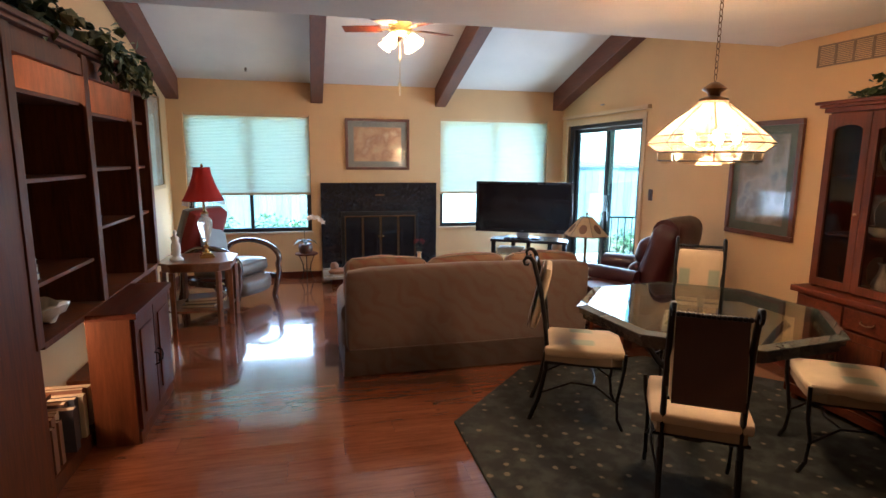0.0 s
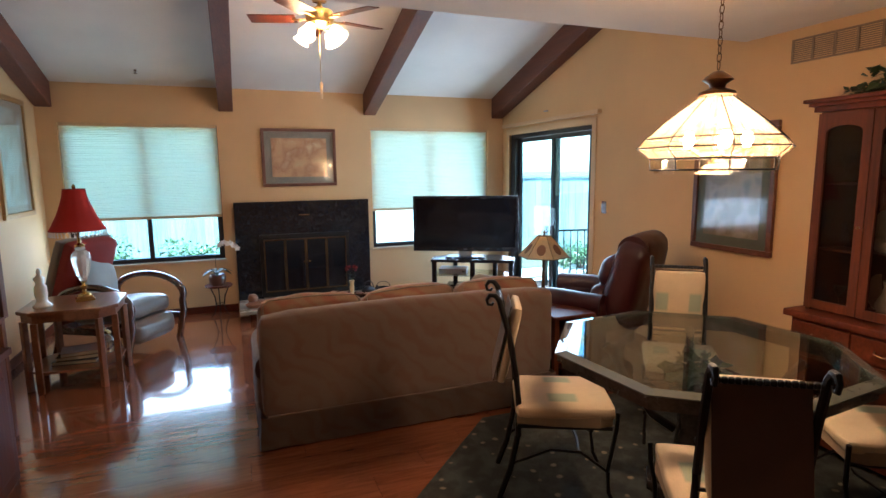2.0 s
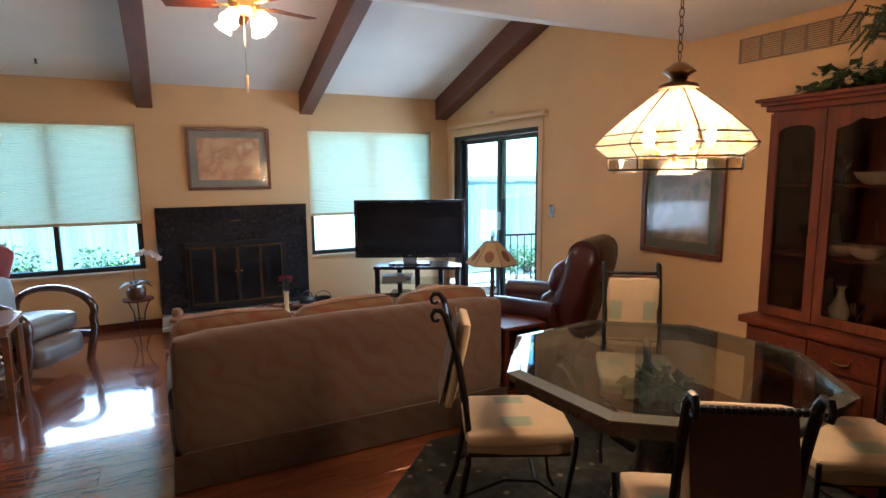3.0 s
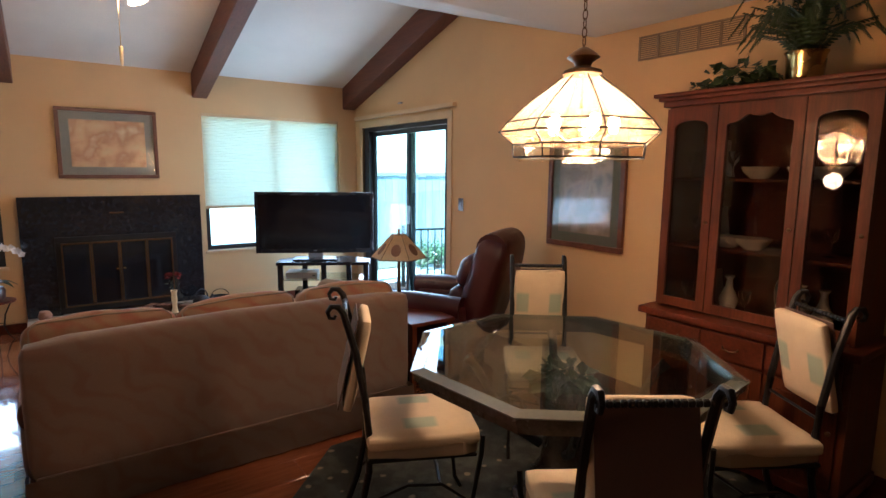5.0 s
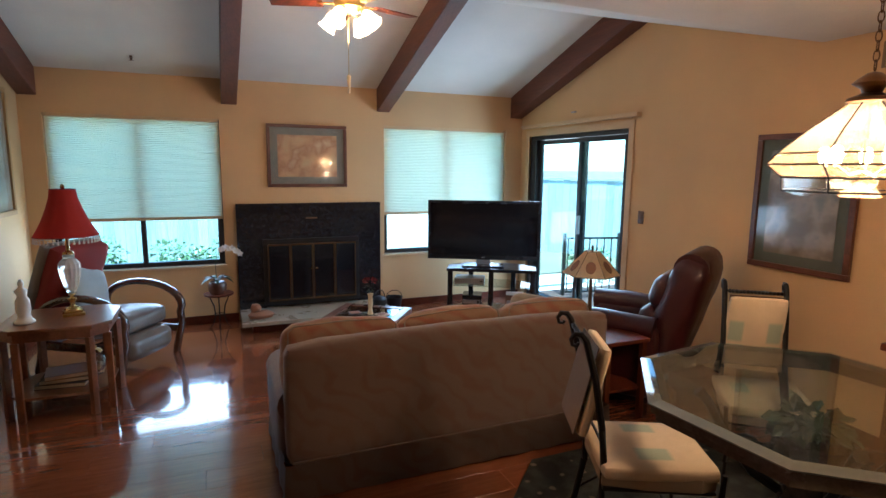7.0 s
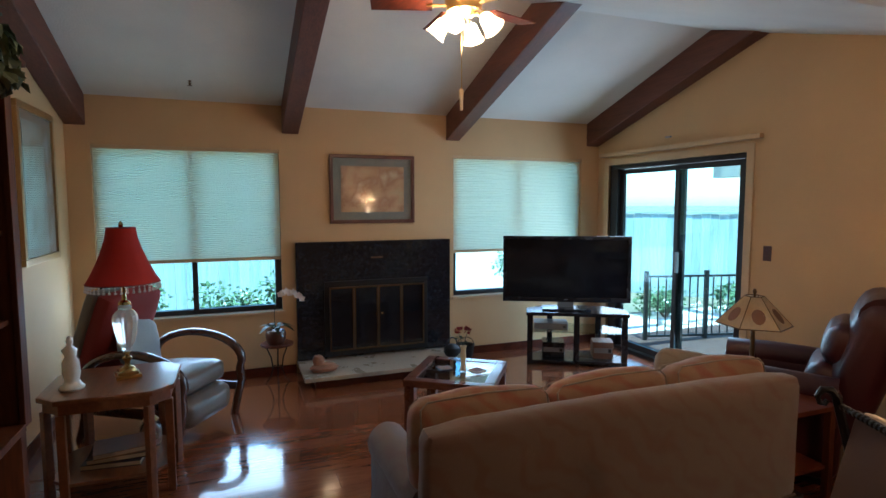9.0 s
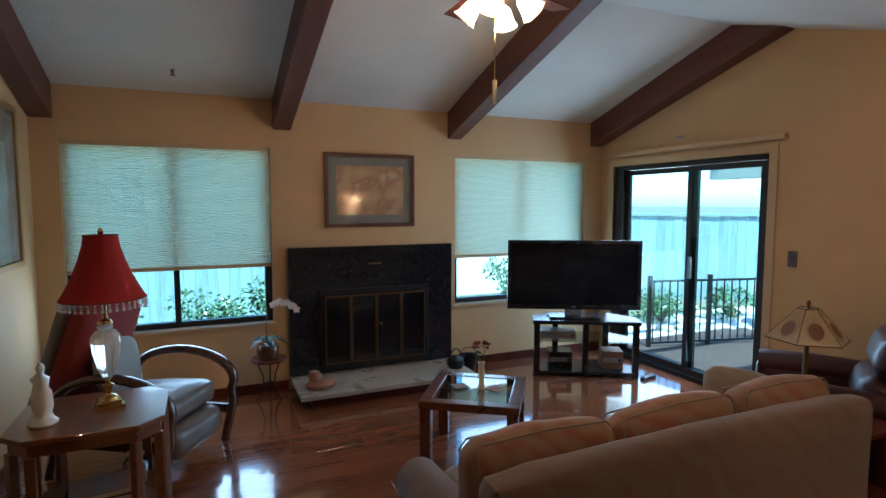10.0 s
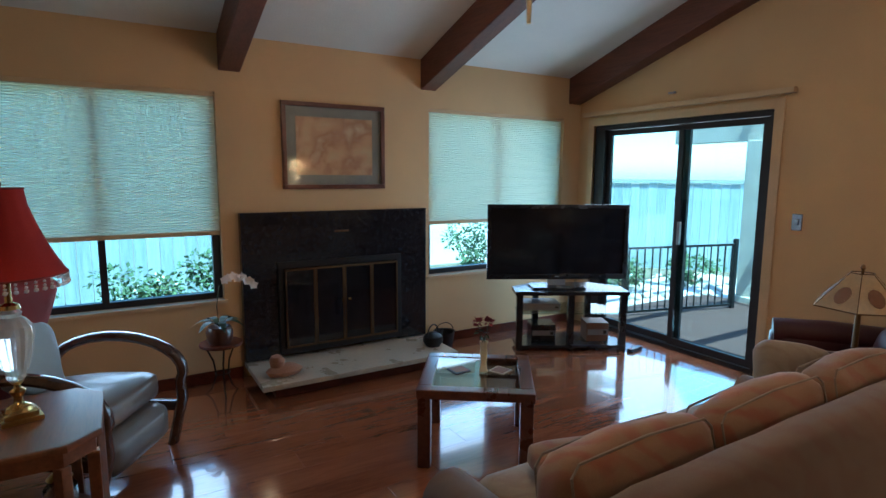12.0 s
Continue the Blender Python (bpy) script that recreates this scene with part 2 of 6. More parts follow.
# ---- structure ----
XL, XR, YF, YB = -1.53, 3.70, 8.30, -2.6
bm = bmesh.new()
box(bm, XL - 0.15, XR + 2.5, YB - 0.1, YF + 0.15, -0.20, -0.012)
floor = solid("floor", bm, "under", "reddish-brown glossy laminate wood floor", kind="structure")


def wall_y(name, y0, y1, x0, x1, z0, z1, holes, label):
    """Wall across y with rectangular openings (x0, x1, z0, z1)."""
    bm = bmesh.new()
    xs = sorted({x0, x1} | {h[0] for h in holes} | {h[1] for h in holes})
    for a, b in zip(xs, xs[1:]):
        cuts = [(h[2], h[3]) for h in holes if h[0] <= a and h[1] >= b]
        z = z0
        for c, d in sorted(cuts):
            if c > z:
                box(bm, a, b, y0, y1, z, c)
            z = d
        if z < z1:
            box(bm, a, b, y0, y1, z, z1)
    return solid(name, bm, "wall", label, kind="structure")


WIN = [(-1.35, 0.15, 0.62, 2.12), (1.89, 3.47, 0.64, 2.12)]
wall_y("wall_far", YF, YF + 0.16, XL - 0.15, XR + 0.15, -0.2, 2.75, WIN, "ochre painted wall with two windows and a fireplace")


def side_outline(top_add=0.25):
    return [(YF, 2.52 + top_add), (6.59, 3.07 + top_add), (4.60, 2.47 + top_add)]


# right wall, pieces round the sliding door, with a gable top
bm = bmesh.new()
DY0, DY1, DZ = 6.33, 8.10, 2.04


def gable_block(bm, x0, x1, y0, y1, z0, tops):
    ys = [(y0, z0), (y1, z0)] + tops
    a = [bm.verts.new((x0, y, z)) for y, z in ys]
    b = [bm.verts.new((x1, y, z)) for y, z in ys]
    n = len(ys)
    bm.faces.new(a[::-1]), bm.faces.new(b)
    for k in range(n):
        bm.faces.new((a[k], a[(k + 1) % n], b[(k + 1) % n], b[k]))


gable_block(bm, XR, XR + 0.16, DY0, YF, DZ, [(YF, 2.72), (6.59, 3.27)] + [(DY0, 3.17)])
box(bm, XR, XR + 0.16, DY1, YF, -0.2, DZ)
gable_block(bm, XR, XR + 0.16, 2.62, DY0, -0.2, [(DY0, 3.17), (4.60, 2.67), (2.62, 2.67)])
solid("wall_right", bm, "wall", "ochre painted gable wall with a sliding glass door", kind="structure")
bm = bmesh.new()
gable_block(bm, XL - 0.16, XL, YB, YF, -0.2, [(YF, 2.72), (6.59, 3.27), (4.60, 2.67), (YB, 2.67)])
solid("wall_left", bm, "wall", "ochre painted gable wall behind the bookcase", kind="structure")
bm = bmesh.new()
box(bm, XL - 0.16, XR + 2.6, YB - 0.16, YB, -0.2, 2.67)
solid("wall_back", bm, "wall", "plain ochre wall that closes the dining room", kind="structure")
bm = bmesh.new()
box(bm, XR + 2.5, XR + 2.6, YB, 2.62, -0.2, 2.67)
box(bm, XR + 0.16, XR + 2.5, 2.62, 2.74, -0.2, 2.67)
solid("wall_hall", bm, surface("white_paint", (0.72, 0.71, 0.68), 0.6, vary=0.04), "white painted wall of the hall", kind="structure")

# ceilings: vault toward the far wall, slope down to the flat dining ceiling
bm = bmesh.new()


def slab(bm, x0, x1, pts, t=0.12):
    """Sheet through (y, z) points, t thick upward."""
    for (ya, za), (yb, zb) in zip(pts, pts[1:]):
        vs = [bm.verts.new(c) for c in ((x0, ya, za), (x1, ya, za), (x1, yb, zb), (x0, yb, zb), (x0, ya, za + t), (x1, ya, za + t), (x1, yb, zb + t), (x0, yb, zb + t))]
        for f in ((0, 1, 2, 3), (7, 6, 5, 4), (0, 4, 5, 1), (2, 6, 7, 3), (1, 5, 6, 2), (3, 7, 4, 0)):
            bm.faces.new([vs[k] for k in f])


slab(bm, XL, XR, [(YF, 2.52), (6.59, 3.07)])
solid("ceiling_vault", bm, "ceiling", "white textured sloping ceiling between dark beams", kind="structure")
bm = bmesh.new()
slab(bm, XL, XR, [(6.59, 3.07), (4.60, 2.47)])
slab(bm, XL, XR + 2.6, [(4.60, 2.47), (YB, 2.47)])
solid("ceiling_dining", bm, "ceiling", "off-white textured dining room ceiling", kind="structure")


def beam(x0, x1):
    """Timber under the vault; its end is cut by the dining slope."""
    bm = bmesh.new()
    ys = [(YF, 2.27), (6.17, 2.943), (6.59, 3.07), (YF, 2.52)]
    a = [bm.verts.new((x0, y, z)) for y, z in ys]
    b = [bm.verts.new((x1, y, z)) for y, z in ys]
    bm.faces.new(a[::-1]), bm.faces.new(b)
    for k in range(4):
        bm.faces.new((a[k], a[(k + 1) % 4], b[(k + 1) % 4], b[k]))
    bmesh.ops.bevel(bm, geom=[e for e in bm.edges if abs(e.verts[0].co.y - e.verts[1].co.y) > 1.9], offset=0.006, segments=1, affect="EDGES")
    return solid("ceiling_beam", bm, "beam", "dark reddish-brown timber beam under the white vaulted ceiling", "beam", group="ceiling beams")


for x0, x1 in ((-1.525, -1.375), (0.18, 0.33), (1.81, 1.96), (3.53, 3.695)):
    beam(x0, x1)

# outside ground
M["soil"] = surface("garden_soil", (0.13, 0.11, 0.07), 0.9, vary=0.3, fine=20, coarse=0.8, relief=0.6)
bm = bmesh.new()
# ring of ground round the house floor
box(bm, -300, 300, YF + 0.3, 300, -0.4, -0.08)
box(bm, 6.4, 300, -300, YF + 0.3, -0.4, -0.08)
box(bm, -300, -1.8, -300, YF + 0.3, -0.4, -0.08)
box(bm, -1.8, 6.4, -300, -2.9, -0.4, -0.08)
solid("ground", bm, "soil", "brown garden soil with dry patches", kind="structure")


# ---- more materials ----
def fabric(name, color, second, scale=14.0, weave=420.0, rough=0.95):
    m, t, b = shader(name)
    v = coords(t)
    wave = t.nodes.new("ShaderNodeTexWave")
    wave.wave_type, wave.bands_direction, wave.wave_profile = "BANDS", "DIAGONAL", "SIN"
    wave.inputs["Scale"].default_value, wave.inputs["Distortion"].default_value = scale * 0.35, 9.0
    wave.inputs["Detail Scale"].default_value = 1.2
    link(t, v, wave.inputs["Vector"])
    big = noise_tex(t, v, scale * 0.4, 3.0)
    w = noise_tex(t, v, weave, 3.0)
    f = t.nodes.new("ShaderNodeMath")
    f.operation = "MULTIPLY"
    link(t, wave.outputs["Fac"], f.inputs[0]), link(t, big, f.inputs[1])
    c = ramp(t, f.outputs[0], [(0.22, color), (0.55, second)])
    c = mix(t, 1.0, c, ramp(t, w, [(0.3, (0.72,) * 3), (0.7, (1, 1, 1))]), "MULTIPLY")
    link(t, c, b.inputs["Base Color"])
    b.inputs["Roughness"].default_value = rough
    b.inputs["Sheen Weight"].default_value = 0.25
    bump(t, b, w, 0.35, 0.002)
    return m


def dots(name, ground, spots, scale, size, rough=0.95):
    """Rug pile with scattered small blossoms."""
    m, t, b = shader(name)
    v = coords(t)
    vo = t.nodes.new("ShaderNodeTexVoronoi")
    vo.inputs["Scale"].default_value, vo.inputs["Randomness"].default_value = scale, 0.45
    link(t, v, vo.inputs["Vector"])
    n = noise_tex(t, v, 26, 4)
    add = t.nodes.new("ShaderNodeMath")
    add.operation = "MULTIPLY_ADD"
    add.inputs[1].default_value, add.inputs[2].default_value = 0.25, -0.12
    link(t, n, add.inputs[0])
    s = t.nodes.new("ShaderNodeMath")
    s.operation = "ADD"
    link(t, vo.outputs["Distance"], s.inputs[0]), link(t, add.outputs[0], s.inputs[1])
    leaf = ramp(t, noise_tex(t, v, 9, 5), [(0.45, ground), (0.62, tuple(c * 2.2 for c in ground))])
    c = mix(t, ramp(t, s.outputs[0], [(size, (1, 1, 1)), (size + 0.07, (0, 0, 0))]), leaf, spots)
    pile = noise_tex(t, v, 300, 3)
    c = mix(t, 1.0, c, ramp(t, pile, [(0.3, (0.6,) * 3), (0.7, (1, 1, 1))]), "MULTIPLY")
    link(t, c, b.inputs["Base Color"])
    b.inputs["Roughness"].default_value = rough
    bump(t, b, pile, 0.5, 0.004)
    return m


def checks(name, ground, patch, axes, shifts, pitches):
    """Woven cream cloth with pale green squares."""
    m, t, b = shader(name)
    v = coords(t)
    sep = t.nodes.new("ShaderNodeSeparateXYZ")
    link(t, v, sep.inputs[0])
    masks = []
    for axis, shift, pitch in zip(axes, shifts, pitches):
        sn, mu = t.nodes.new("ShaderNodeMath"), t.nodes.new("ShaderNodeMath")
        sn.operation, mu.operation = "SINE", "MULTIPLY_ADD"
        mu.inputs[1].default_value, mu.inputs[2].default_value = pitch, shift
        link(t, sep.outputs[axis], mu.inputs[0]), link(t, mu.outputs[0], sn.inputs[0])
        masks.append(ramp(t, sn.outputs[0], [(0.25, (0, 0, 0)), (0.55, (1, 1, 1))]))
    both = mix(t, 1.0, masks[0], masks[1], "MULTIPLY")
    big = noise_tex(t, v, 6, 3)
    base = ramp(t, big, [(0.35, ground), (0.65, tuple(min(1, c * 1.12) for c in ground))])
    half = mix(t, 0.75, base, patch)
    c = mix(t, both, base, half)
    w = noise_tex(t, v, 380, 3)
    c = mix(t, 1.0, c, ramp(t, w, [(0.3, (0.8,) * 3), (0.7, (1, 1, 1))]), "MULTIPLY")
    link(t, c, b.inputs["Base Color"])
    b.inputs["Roughness"].default_value = 0.92
    bump(t, b, w, 0.3, 0.002)
    return m


def painting(name, ground, tones, scale, stretch=(1, 1, 1)):
    """Soft blurred printed picture."""
    m, t, b = shader(name)
    v = coords(t, stretch)
    n = noise_tex(t, v, scale, 3.0, 0.5)
    n2 = noise_tex(t, v, scale * 3.1, 5.0, 0.6)
    c = ramp(t, n, [(0.30, ground), (0.45, tones[0]), (0.56, tones[1]), (0.70, tones[2])])
    c = mix(t, 0.3, c, ramp(t, n2, [(0.35, tones[2]), (0.65, ground)]))
    link(t, c, b.inputs["Base Color"])
    b.inputs["Roughness"].default_value = 0.25
    b.inputs["Coat Weight"].default_value = 0.15
    b.inputs["Coat Roughness"].default_value = 0.03
    return m


def real_glass(name, color=(1, 1, 1), rough=0.02, clear=1.0):
    m, t, b = shader(name)
    b.inputs["Base Color"].default_value = (*color, 1)
    b.inputs["Transmission Weight"].default_value = clear
    b.inputs["Roughness"].default_value = rough
    b.inputs["IOR"].default_value = 1.48
    return m


def half_clear(name, color, clear):
    """Milky glass through which the bulbs still show."""
    m, t, b = shader(name)
    out = t.nodes["Material Output"]
    tl, tr, m1, m2 = (t.nodes.new(k) for k in ("ShaderNodeBsdfTranslucent", "ShaderNodeBsdfTransparent", "ShaderNodeMixShader", "ShaderNodeMixShader"))
    n = noise_tex(t, coords(t), 18, 4)
    c = mix(t, 1.0, color, ramp(t, n, [(0.35, (0.7, 0.66, 0.6)), (0.65, (1, 1, 1))]), "MULTIPLY")
    link(t, c, b.inputs["Base Color"]), link(t, c, tl.inputs[0])
    tr.inputs[0].default_value = (1.0, 0.9, 0.72, 1)
    b.inputs["Roughness"].default_value = 0.15
    m1.inputs[0].default_value, m2.inputs[0].default_value = 0.5, clear
    link(t, b.outputs[0], m1.inputs[1]), link(t, tl.outputs[0], m1.inputs[2])
    link(t, m1.outputs[0], m2.inputs[1]), link(t, tr.outputs[0], m2.inputs[2])
    link(t, m2.outputs[0], out.inputs["Surface"])
    return m


M.update({
    "sofa": fabric("taupe_sofa_tapestry", (0.168, 0.112, 0.086), (0.160, 0.088, 0.066), 11),
    "sofa_cushion": fabric("beige_sofa_tapestry", (0.29, 0.165, 0.092), (0.28, 0.100, 0.056), 11),
    "sofa_seat": fabric("plain_beige_seat_cloth", (0.27, 0.215, 0.155), (0.24, 0.17, 0.12), 16),
    "chair_cloth": checks("cream_seat_cloth", (0.58, 0.45, 0.30), (0.26, 0.36, 0.28), ("X", "Y"), (1.6, -1.57), (17, 28)),
    "back_cloth": checks("cream_back_cloth", (0.58, 0.45, 0.30), (0.26, 0.36, 0.28), ("Z", "Y"), (0.0, -1.57), (19, 32)),
    "chair_side": surface("tan_chair_side", (0.34, 0.25, 0.17), 0.9, fine=300, relief=0.3),
    "rug": dots("dark_green_floral_rug", (0.026, 0.028, 0.024), (0.24, 0.19, 0.12), 8.5, 0.10),
    "red_shade": translucent("red_silk_shade", (0.42, 0.018, 0.012), 0.8, 0.35, 0.2, 160, (1, 1, 1)),
    "ivory_shade": translucent("ivory_shade", (0.80, 0.66, 0.45), 0.7, 0.5, 0.1, 60),
    "pendant_glass": half_clear("amber_ivory_glass", (0.80, 0.60, 0.46), 0.66),
    "skirt_glass": clear_glass("bevelled_clear_glass", (0.98, 0.93, 0.82), 0.08, 0.10),
    "crystal": real_glass("crystal", (1, 1, 1), 0.03),
    "cut_crystal": real_glass("cut_crystal", (0.95, 0.96, 0.94), 0.12, 0.62),
    "table_glass": clear_glass("table_top_glass", (0.78, 0.84, 0.80), 0.02, 0.10),
    "bevel_glass": surface("bevelled_edge_glass", (0.10, 0.105, 0.09), 0.07, vary=0.1, relief=0.0, coat=0.5),
    "chair_back": fabric("brown_chair_back", (0.085, 0.040, 0.025), (0.11, 0.050, 0.030), 3),
    "cab_glass": clear_glass("cabinet_glass", (0.60, 0.54, 0.48), 0.02),
    "table_stone": surface("dark_bronze_table_edge", (0.055, 0.045, 0.04), 0.22, vary=0.35, fine=60, coarse=12, relief=0.08, coat=0.4),
    "leather_grey": surface("grey_taupe_leather", (0.15, 0.125, 0.105), 0.34, vary=0.12, fine=160, coarse=5, relief=0.3, coat=0.15),
    "leather_red": surface("burgundy_leather", (0.042, 0.004, 0.006), 0.42, vary=0.2, fine=140, coarse=5, relief=0.3, coat=0.1),
    "red_cloth": surface("red_upholstery", (0.22, 0.02, 0.015), 0.85, fine=260, relief=0.3),
    "pillow": surface("pale_blue_grey_cloth", (0.30, 0.33, 0.33), 0.9, fine=280, relief=0.3),
    "bentwood": wood("dark_bentwood", (0.035, 0.015, 0.008), (0.09, 0.035, 0.018), 0.2, (0.3, 0.3, 0.3), 12, coat=0.6),
    "screen": surface("black_glossy_screen", (0.008, 0.008, 0.010), 0.10, vary=0.2, relief=0.0),
    "plastic": surface("glossy_black_plastic", (0.014, 0.014, 0.016), 0.25, relief=0.03),
    "silver": surface("grey_silver_plastic", (0.33, 0.33, 0.34), 0.35, 0.5, relief=0.03),
    "white_china": surface("white_china", (0.72, 0.70, 0.64), 0.2, vary=0.05, relief=0.02, coat=0.4),
    "leaf": surface("dark_green_leaf", (0.030, 0.060, 0.020), 0.45, vary=0.4, fine=30, coarse=6, relief=0.2),
    "leaf_light": surface("variegated_leaf", (0.20, 0.22, 0.10), 0.5, vary=0.4, fine=30, coarse=9, relief=0.2),
    "bush": surface("garden_leaf", (0.10, 0.16, 0.07), 0.95, vary=0.4, fine=12, coarse=2, relief=0.2),
    "petal": surface("white_petal", (0.80, 0.76, 0.74), 0.6, relief=0.05),
    "rose": surface("dark_red_rose", (0.25, 0.02, 0.02), 0.7, relief=0.1),
    "terracotta": surface("terracotta", (0.34, 0.16, 0.09), 0.8, fine=80, relief=0.2),
    "clay_pot": surface("brown_glazed_pot", (0.09, 0.035, 0.02), 0.3, relief=0.1, coat=0.4),
    "mat": surface("grey_green_mat_board", (0.24, 0.23, 0.19), 0.85, relief=0.1),
    "mat_dark": surface("dark_green_mat_board", (0.10, 0.115, 0.095), 0.8, relief=0.1),
    "gilt": surface("gilded_frame", (0.45, 0.26, 0.10), 0.4, 0.6, fine=90, relief=0.3),
    "frame_red": wood("mahogany_frame", (0.07, 0.02, 0.012), (0.16, 0.055, 0.03), 0.35, (1, 1, 1), 14),
    "art_peach": painting("peach_painting", (0.50, 0.38, 0.22), [(0.52, 0.30, 0.16), (0.36, 0.15, 0.08), (0.60, 0.46, 0.30)], 5.5),
    "art_grey": painting("grey_painting", (0.17, 0.15, 0.12), [(0.22, 0.17, 0.13), (0.35, 0.30, 0.26), (0.13, 0.15, 0.17)], 5.0),
    "art_blue": painting("blue_painting", (0.30, 0.42, 0.42), [(0.42, 0.50, 0.46), (0.20, 0.17, 0.12), (0.45, 0.55, 0.55)], 3.0),
    "vent": surface("tan_vent_metal", (0.20, 0.135, 0.08), 0.5, relief=0.05),
    "fence_wood": wood("weathered_fence_board", (0.24, 0.30, 0.31), (0.38, 0.44, 0.44), 0.9, (1, 1, 0.08), 8, relief=0.4, random_tone=0.25),
    "stucco": surface("cream_stucco", (0.52, 0.47, 0.38), 0.9, fine=70, relief=0.6),
    "paver": surface("pink_grey_paver", (0.52, 0.46, 0.43), 0.85, vary=0.2, fine=50, coarse=2, relief=0.4),
    "bulb": glow("lit_bulb", (1.0, 0.70, 0.38), 32.0),
    "fan_shade": translucent("frosted_tulip_glass", (0.95, 0.85, 0.65), 0.4, 0.6, 0.05, 30),
    "paper_a": surface("cream_book_cover", (0.50, 0.42, 0.30), 0.7),
    "paper_b": surface("brown_book_cover", (0.20, 0.10, 0.06), 0.6),
    "paper_c": surface("dark_book_cover", (0.05, 0.05, 0.07), 0.5),
    "bead": real_glass("clear_beads", (0.95, 0.9, 0.85), 0.08, 0.4),
    "rocks": surface("pale_stone", (0.40, 0.37, 0.33), 0.8, relief=0.3),
})


def leaves(bm, centre, spread, count, size, rng, droop=0.3, slim=0.35):
    """Many small folded leaves scattered in an uneven crown."""
    for _ in range(count):
        d = Vector((rng.gauss(0, 1), rng.gauss(0, 1), rng.gauss(0, 1))).normalized() * rng.random() ** 0.45
        p = Vector(centre) + Vector((d.x * spread[0], d.y * spread[1], d.z * spread[2]))
        ax = (d + Vector((rng.uniform(-.6, .6), rng.uniform(-.6, .6), -droop + rng.uniform(-.3, .3)))).normalized()
        sd = ax.cross(Vector((rng.uniform(-1, 1), rng.uniform(-1, 1), 1))).normalized()
        up = sd.cross(ax)
        s = size * rng.uniform(0.6, 1.3)
        q = [p, p + ax * s * 0.5 + sd * s * slim + up * s * 0.1, p + ax * s, p + ax * s * 0.5 - sd * s * slim + up * s * 0.1]
        v = [bm.verts.new(c) for c in q]
        bm.faces.new((v[0], v[1], v[2])), bm.faces.new((v[0], v[2], v[3]))


# ---- windows, blinds and the sliding door ----
def window(x0, x1, z0, z1, label):
    w = solid("window", bmesh.new(), "bronze", label, kind="structure")
    y = YF + 0.10
    f = 0.035
    boxes("window_frame", "bronze", w, (x0, x1, y - 0.03, y + 0.03, z0, z0 + f + 0.01), (x0, x1, y - 0.03, y + 0.03, z1 - f, z1), (x0, x0 + f + 0.02, y - 0.03, y + 0.03, z0 + f, z1 - f), (x1 - f - 0.02, x1, y - 0.03, y + 0.03, z0 + f, z1 - f), bevel=0.003)
    mid = (x0 + x1) / 2
    boxes("window_mullion", "bronze", w, (mid - 0.022, mid + 0.022, y - 0.035, y + 0.03, z0 + f, z1 - f), bevel=0.003)
    for a, b in ((x0 + f, mid - 0.022), (mid + 0.022, x1 - f)):
        p = boxes("pane", "pane", w, (a, b, y - 0.003, y + 0.003, z0 + f, z1 - f))
        p.visible_shadow = False
    boxes("window_sill", "trim", w, (x0 - 0.02, x1 + 0.02, YF - 0.03, YF + 0.068, z0 - 0.025, z0 + 0.001), bevel=0.004)
    return w


window(*WIN[0], "dark bronze framed window half covered by a cream shade")
window(*WIN[1], "dark bronze framed window behind the television")


def shade_blind(x0, x1, z0, z1):
    e = thing("window_blind", ((x0 + x1) / 2, YF + 0.035, z1), 0, "cream pleated cellular shade glowing with daylight, drawn halfway down", "blind", "window blinds")
    hw = (x1 - x0) / 2 - 0.006
    bm = bmesh.new()
    n = 54
    rows = []
    for k in range(2 * n + 1):
        z = -0.03 - (z1 - z0 - 0.06) * k / (2 * n)
        yy = 0.006 if k % 2 else -0.004
        rows.append((bm.verts.new((-hw, yy, z)), bm.verts.new((0, yy + 0.001, z)), bm.verts.new((hw, yy, z))))
    for a, b in zip(rows, rows[1:]):
        bm.faces.new((a[0], a[1], b[1], b[0])), bm.faces.new((a[1], a[2], b[2], b[1]))
    part("pleats", bm, "blind", e)
    boxes("headrail", "trim", e, (-hw, hw, -0.02, 0.02, -0.03, 0), bevel=0.003)
    boxes("bottom_rail", "trim", e, (-hw, hw, -0.012, 0.012, -(z1 - z0), -(z1 - z0) + 0.03), bevel=0.004)


shade_blind(-1.35, 0.15, 1.10, 2.12)
shade_blind(1.89, 3.47, 1.10, 2.12)

d = solid("door", bmesh.new(), "bronze", "dark bronze sliding glass patio door", kind="structure")
x = XR + 0.02
boxes("door_frame", "bronze", d, (x, x + 0.1, DY0, DY1, DZ - 0.045, DZ), (x, x + 0.1, DY0, DY0 + 0.045, 0.0, DZ - 0.045), (x, x + 0.1, DY1 - 0.12, DY1, 0.0, DZ - 0.045), (x, x + 0.1, DY0 + 0.045, DY1 - 0.12, -0.012, 0.03), bevel=0.003)
for name, ya, yb, xx in (("fixed_panel", 7.06, 7.98, x + 0.065), ("sliding_panel", 6.375, 7.15, x + 0.03)):
    s = 0.05
    p = boxes(name, "bronze", d, (xx - 0.015, xx + 0.015, ya, ya + s, 0.035, DZ - 0.05), (xx - 0.015, xx + 0.015, yb - s, yb, 0.035, DZ - 0.05), (xx - 0.015, xx + 0.015, ya + s, yb - s, 0.035, 0.095), (xx - 0.015, xx + 0.015, ya + s, yb - s, DZ - 0.10, DZ - 0.05), bevel=0.002)
    g = boxes("pane", "pane", p, (xx - 0.003, xx + 0.003, ya + s, yb - s, 0.095, DZ - 0.10))
    g.visible_shadow = False
